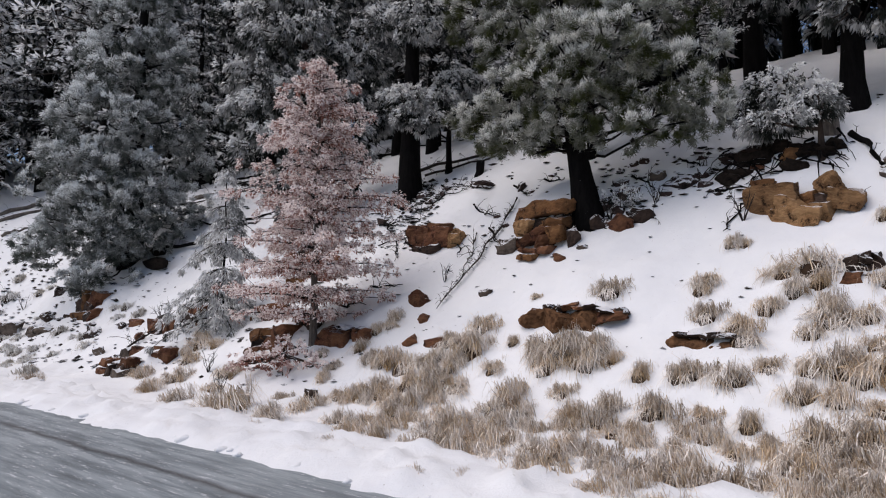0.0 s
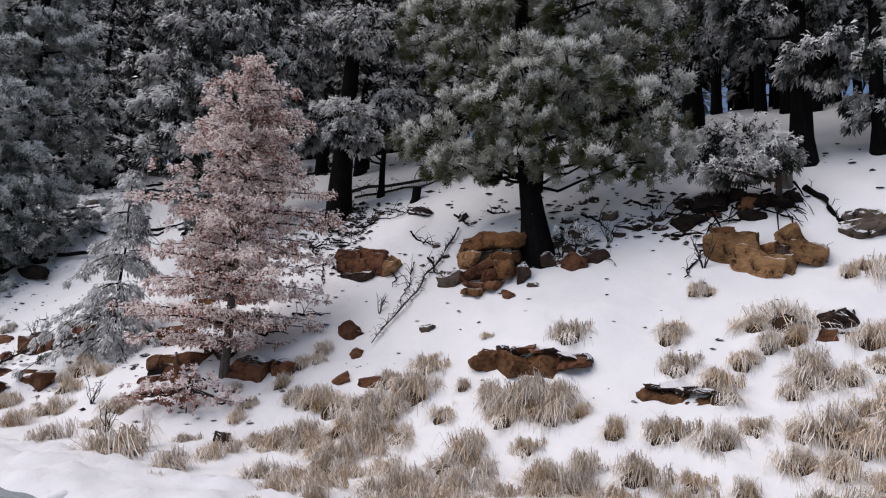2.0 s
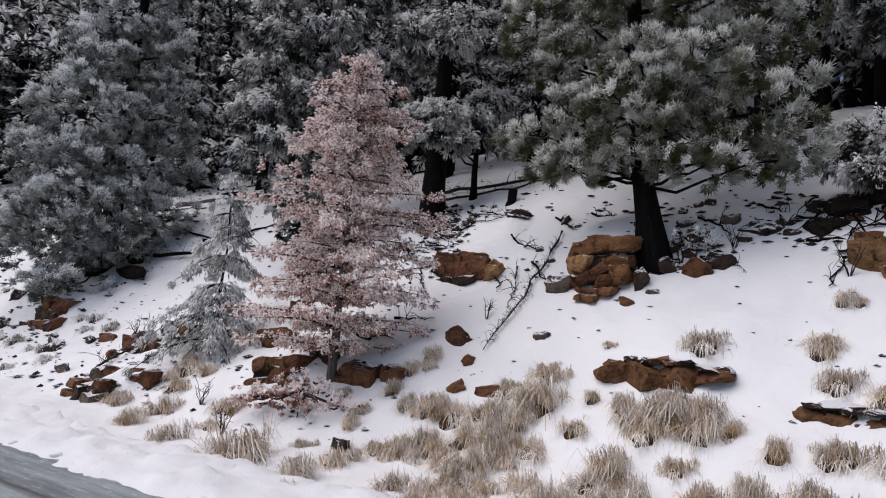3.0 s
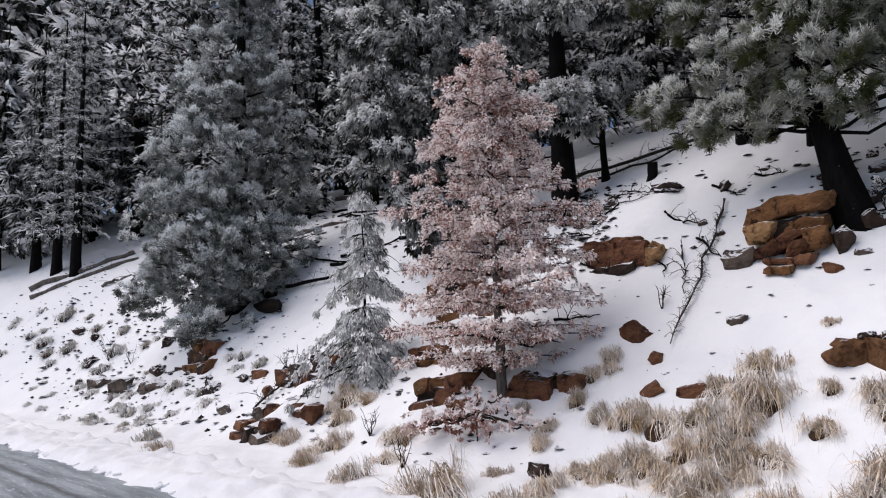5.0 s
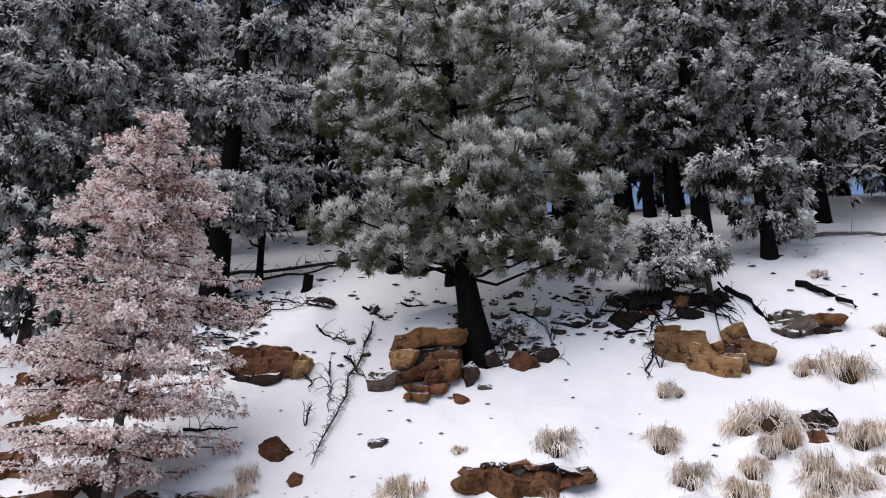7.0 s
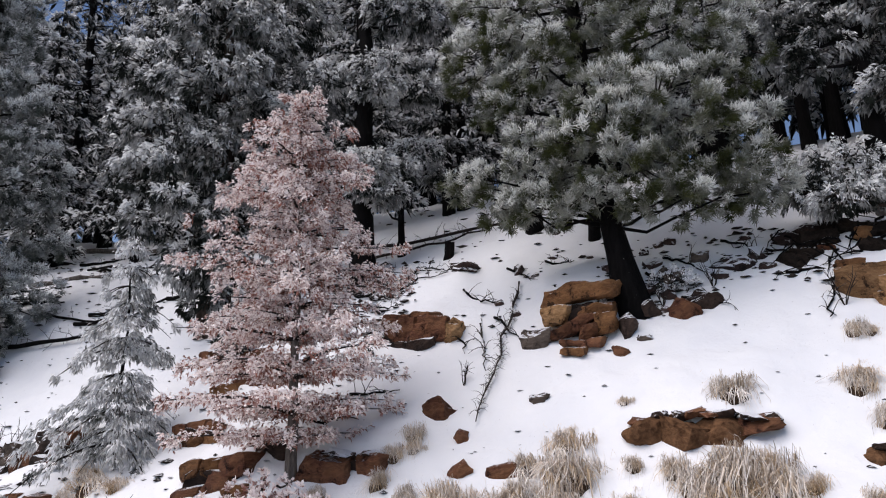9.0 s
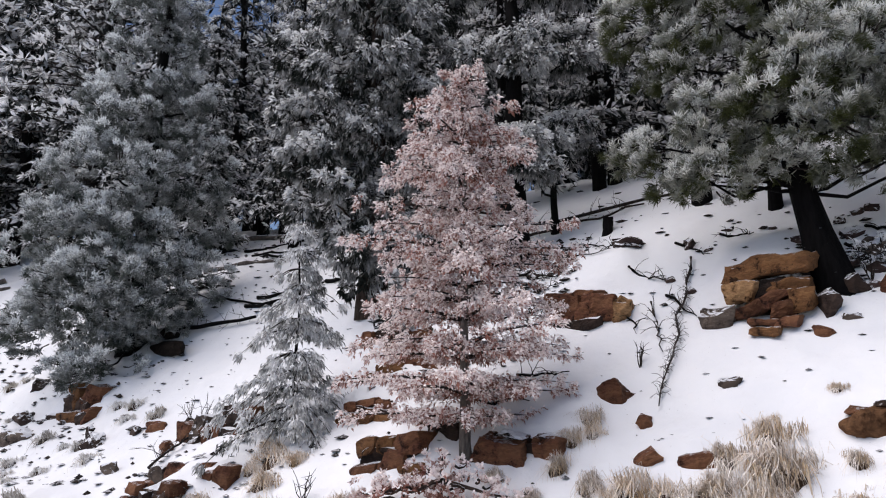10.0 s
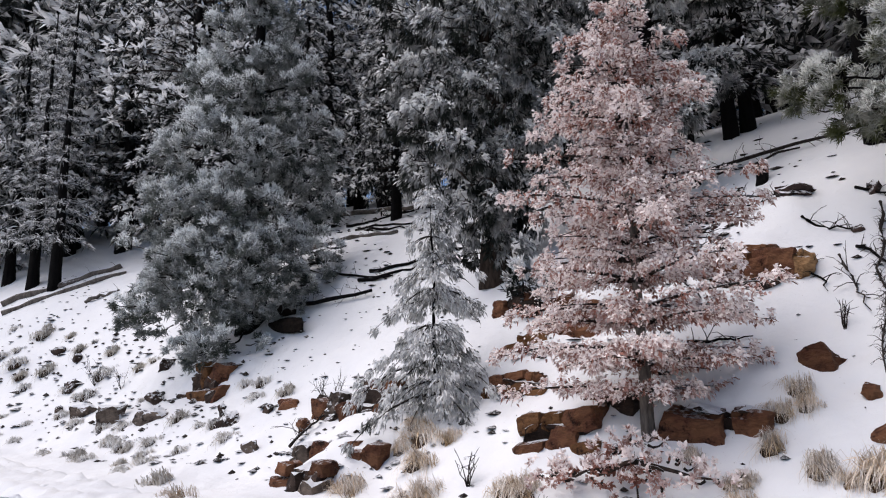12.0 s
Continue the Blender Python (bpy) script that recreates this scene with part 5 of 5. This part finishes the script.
def build_stump(label, s, d, r, h, mat, seed, lean=0.0):
    rng = np.random.default_rng(seed)
    at = ground_at(s, d)
    ob = thing("tree_stump", at, label, "stump")
    n = 6
    pts = [(lean * h * i / (n - 1), 0, -0.15 + (h + 0.15) * i / (n - 1)) for i in range(n)]
    v, f = tube(pts, [r * (1.3 - 0.3 * min(1, i / 2)) for i in range(n)], 12, rng, 0.1)
    for i in range(len(v) - 12, len(v)):
        v[i][2] += rng.uniform(-0.06, 0.06)
    part("stem", grid_mesh("stem", v, f, False), mat, ob)
    for k in range(5 if r > 0.2 else 0):
        a = k * 1.25 + rng.uniform(-0.3, 0.3)
        p = np.array((math.cos(a) * r, math.sin(a) * r, 0.1))
        q = p * 3.2
        q[2] = height(at.x + q[0], at.y + q[1]) - at.z - 0.02
        v, f = tube(bend(p, q, -0.05, rng, 4), (0.5 * r, 0.35 * r, 0.25 * r, 0.12 * r), 6)
        part("root", grid_mesh("root", v, f), mat, ob)
    return ob


build_stump("weathered grey stump beside the juniper", 2.25, 9.15, 0.14, 0.75, bark_grey, 401)
build_stump("short charred stump leaning in the snow", 10.68, 9.75, 0.11, 0.40, bark_black, 402, 0.16)
build_stump("dark stump with snow on top", 28.95, 12.6, 0.35, 0.65, bark_black, 403)


def juniper_roots():
    rng = np.random.default_rng(410)
    at = ground_at(2.95, 8.4)
    ob = thing("root_mass", at, "tangle of dark bare roots under the juniper", "roots")
    T = []
    for i in range(44):
        a = rng.uniform(-1.0, 1.1)
        p = np.array(SIDE) * a + np.array(OUT) * rng.uniform(-0.3, 0.35)
        p[2] = height(at.x + p[0], at.y + p[1]) - at.z + rng.uniform(0.0, 0.3)
        q = p + np.array(SIDE) * rng.uniform(-0.6, 0.6) + np.array(OUT) * rng.uniform(0.0, 0.3)
        q[2] = height(at.x + q[0], at.y + q[1]) - at.z + rng.uniform(-0.05, 0.12)
        T.append(tube(bend(p, q, rng.uniform(-0.1, 0.05), rng, 5), np.linspace(rng.uniform(0.01, 0.03), 0.005, 5), 5))
    tagged(part("rootwork", grid_mesh("rootwork", *merge(T)), bark_black, ob), kind="stuff")
    # near-black lumps behind the roots give the hollow its shade by colour
    for i in range(13):
        p = np.array(SIDE) * (-0.85 + 0.14 * i) + np.array(OUT) * rng.uniform(-0.35, 0.2)
        p[2] = height(at.x + p[0], at.y + p[1]) - at.z + rng.uniform(-0.1, 0.04)
        soil = part("soil", stone_mesh(rng.uniform(0.35, 0.65), rng.uniform(0.22, 0.42), 0.5, 77 + i, 3), soil_hollow_shade, ob, "near-black soil lump standing in for a shaded hollow")
        soil.location = p
        soil.rotation_euler = (rng.uniform(-0.3, 0.3), rng.uniform(-0.3, 0.3), rng.uniform(0, 6))


juniper_roots()
# near-black masses added where only shade lies under overhangs
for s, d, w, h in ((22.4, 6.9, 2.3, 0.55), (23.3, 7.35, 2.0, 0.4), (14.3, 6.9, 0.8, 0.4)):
    ob = part("shade_bank", stone_mesh(w, h, 0.6, 78), soil_hollow_shade)
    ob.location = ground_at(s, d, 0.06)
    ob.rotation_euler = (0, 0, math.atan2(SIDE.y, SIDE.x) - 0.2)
    tagged(ob, "near-black mass standing in for the shade under an overhang", "soil")


def litter():
    """Clods, cones and bark scraps that lie on the snow under the trees."""
    rng = np.random.default_rng(500)
    V, F = [], []
    ico = [(0, 0, 1), (0.9, 0, 0.2), (0.25, 0.85, 0.2), (-0.75, 0.5, 0.2), (-0.7, -0.55, 0.2), (0.3, -0.85, 0.2), (0, 0, -0.5)]
    tri = [(0, 1, 2), (0, 2, 3), (0, 3, 4), (0, 4, 5), (0, 5, 1), (6, 2, 1), (6, 3, 2), (6, 4, 3), (6, 5, 4), (6, 1, 5)]
    zones = [(5, 14, 7.2, 10.5, 120, 0.07), (14, 24, 2.8, 9.5, 260, 0.06), (20, 40, 2.2, 7.0, 280, 0.085), (14.5, 20, 2.8, 5.6, 70, 0.12), (20, 34, 2.4, 6.0, 110, 0.16), (11, 14, 4.0, 7.0, 40, 0.10), (10.8, 13.6, 7.8, 9.8, 160, 0.11), (10.6, 13.8, 7.0, 9.2, 120, 0.08), (5.3, 6.8, 7.6, 9.2, 60, 0.10), (3.2, 5.2, 7.8, 9.2, 60, 0.10), (-3, 5, 7.0, 11.5, 90, 0.07), (2, 16, 4.4, 7.2, 95, 0.05), (17, 31, 7.5, 14, 260, 0.11), (22, 38, 3.0, 6.5, 160, 0.13), (6, 34, 10, 16, 190, 0.1),
             (9, 18, 2.6, 4.6, 90, 0.08)]
    for s0, s1, d0, d1, n, size in zones:
        for i in range(n):
            p = np.array(ground_at(rng.uniform(s0, s1), rng.uniform(d0, d1)))
            k = size * rng.uniform(0.3, 1.2) * np.array((rng.uniform(0.6, 1.9), rng.uniform(0.6, 1.4), rng.uniform(0.3, 0.6)))
            a = rng.uniform(0, 6.28)
            o = len(V)
            for q in ico:
                j = np.array(q) * rng.uniform(0.5, 1.4, 3) * k
                V.append(p + (j[0] * math.cos(a) - j[1] * math.sin(a), j[0] * math.sin(a) + j[1] * math.cos(a), j[2]))
            F += [[o + x for x in t] for t in tri]
    ob = part("litter", grid_mesh("litter", V, F, False), twig_dark)
    tagged(ob, "dark clods, cones and bark scraps on snow", "litter", kind="stuff")


litter()


def snow_clods():
    """Lumps that the plough threw along the road's edge."""
    rng = np.random.default_rng(520)
    V, F = [], []
    bm = bmesh.new()
    bmesh.ops.create_icosphere(bm, subdivisions=2, radius=1.0)
    P = np.array([v.co[:] for v in bm.verts])
    tris = [[v.index for v in f.verts] for f in bm.faces]
    bm.free()
    for i in range(300):
        at = np.array(ground_at(rng.uniform(1, 26), abs(rng.normal(0.1, 0.55)) + 0.05, 0.0))
        k = rng.uniform(0.025, 0.07) * (1.6 if rng.uniform() < 0.12 else 1.0)
        o = len(V)
        j = 1 + 0.22 * np.sin(P @ rng.normal(0, 2.5, 3) + rng.uniform(0, 6)) + rng.normal(0, 0.05, len(P))
        V.extend(at + P * j[:, None] * k * (1.3, 1.2, 0.75))
        F.extend([[o + q for q in t] for t in tris])
    tagged(part("snow_clods", grid_mesh("snow_clods", V, F), snow), "lumps of ploughed snow along the road edge", "snow", kind="stuff")


snow_clods()


def bare_shrub(s, d, tall, seed, label="bare thin twigs sticking out of the snow"):
    rng = np.random.default_rng(seed)
    ob = thing("bare_shrub", ground_at(s, d), label, "shrub", "bare shrubs")
    T = []
    for i in range(7):
        a = rng.uniform(0, 6.28)
        tip = np.array((math.cos(a) * 0.35, math.sin(a) * 0.35, rng.uniform(0.6, 1.0))) * tall
        line = bend((0, 0, -0.05), tip, -0.03, rng, 5)
        T.append(tube(line, (0.009, 0.008, 0.006, 0.005, 0.003), 4))
        for k in (2, 3):
            T.append(tube(bend(line[k], line[k] + unit(rng.normal(0, 1, 3) + (0, 0, 0.6)) * 0.3 * tall, 0, rng, 3), (0.005, 0.004, 0.002), 3))
    tagged(part("twigwork", grid_mesh("twigwork", *merge(T)), twig_dark, ob), kind="stuff")


for k, (s, d, h) in enumerate([(11.2, 2.4, 0.45), (17.6, 4.7, 0.8), (18.2, 4.9, 0.6), (12.9, 3.2, 0.5), (27.5, 4.6, 0.7), (8.9, 6.1, 0.4), (3.35, 7.3, 0.6), (5.1, 7.9, 0.5), (5.9, 7.6, 0.45), (29.0, 4.4, 1.0)]):
    bare_shrub(s, d, h, 600 + k)

lobed_tree("low_bush", "low pinkish rimed bush at the foot of the fir", place(10.55, 3.3), [(-0.55, 0.26, 0, 0.5, 0.26), (0.3, 0.3, 0, 0.55, 0.3), (-0.1, 0.5, 0.25, 0.45, 0.26), (0.85, 0.22, 0.1, 0.45, 0.22), (-1.0, 0.2, 0.1, 0.4, 0.2)],
           (0.9, -0.4), 31, bark_brown, needle_pink, 0.5, 0.02, puffs=110, count=18, length=0.066, width=0.034, spread=1.1, low=0.1, high=1.1, cat="bush", shell=0.3, mottle=0.5)
# a shaded twig mass; the dark far needles put its shade into the colour
lobed_tree("low_bush", "dark shaded twig mass at the foot of the pine", place(5.75, 7.75), [(0, 0.3, 0, 0.35, 0.25), (0.3, 0.2, 0, 0.25, 0.18)],
           (0.85, -0.5), 32, bark_brown, needle_far, 0.4, 0.02, puffs=90, count=18, length=0.09, width=0.02, spread=0.8, cat="bush", shell=0.3)
lobed_tree("low_bush", "dark evergreen bush beside the fir", place(14.6, 7.3), [(0, 0.45, 0, 0.5, 0.4)],
           (1, 0), 33, bark_brown, needle_far, 0.6, 0.03, puffs=60, count=24, length=0.2, width=0.04, spread=0.7, cat="bush", shell=0.3)
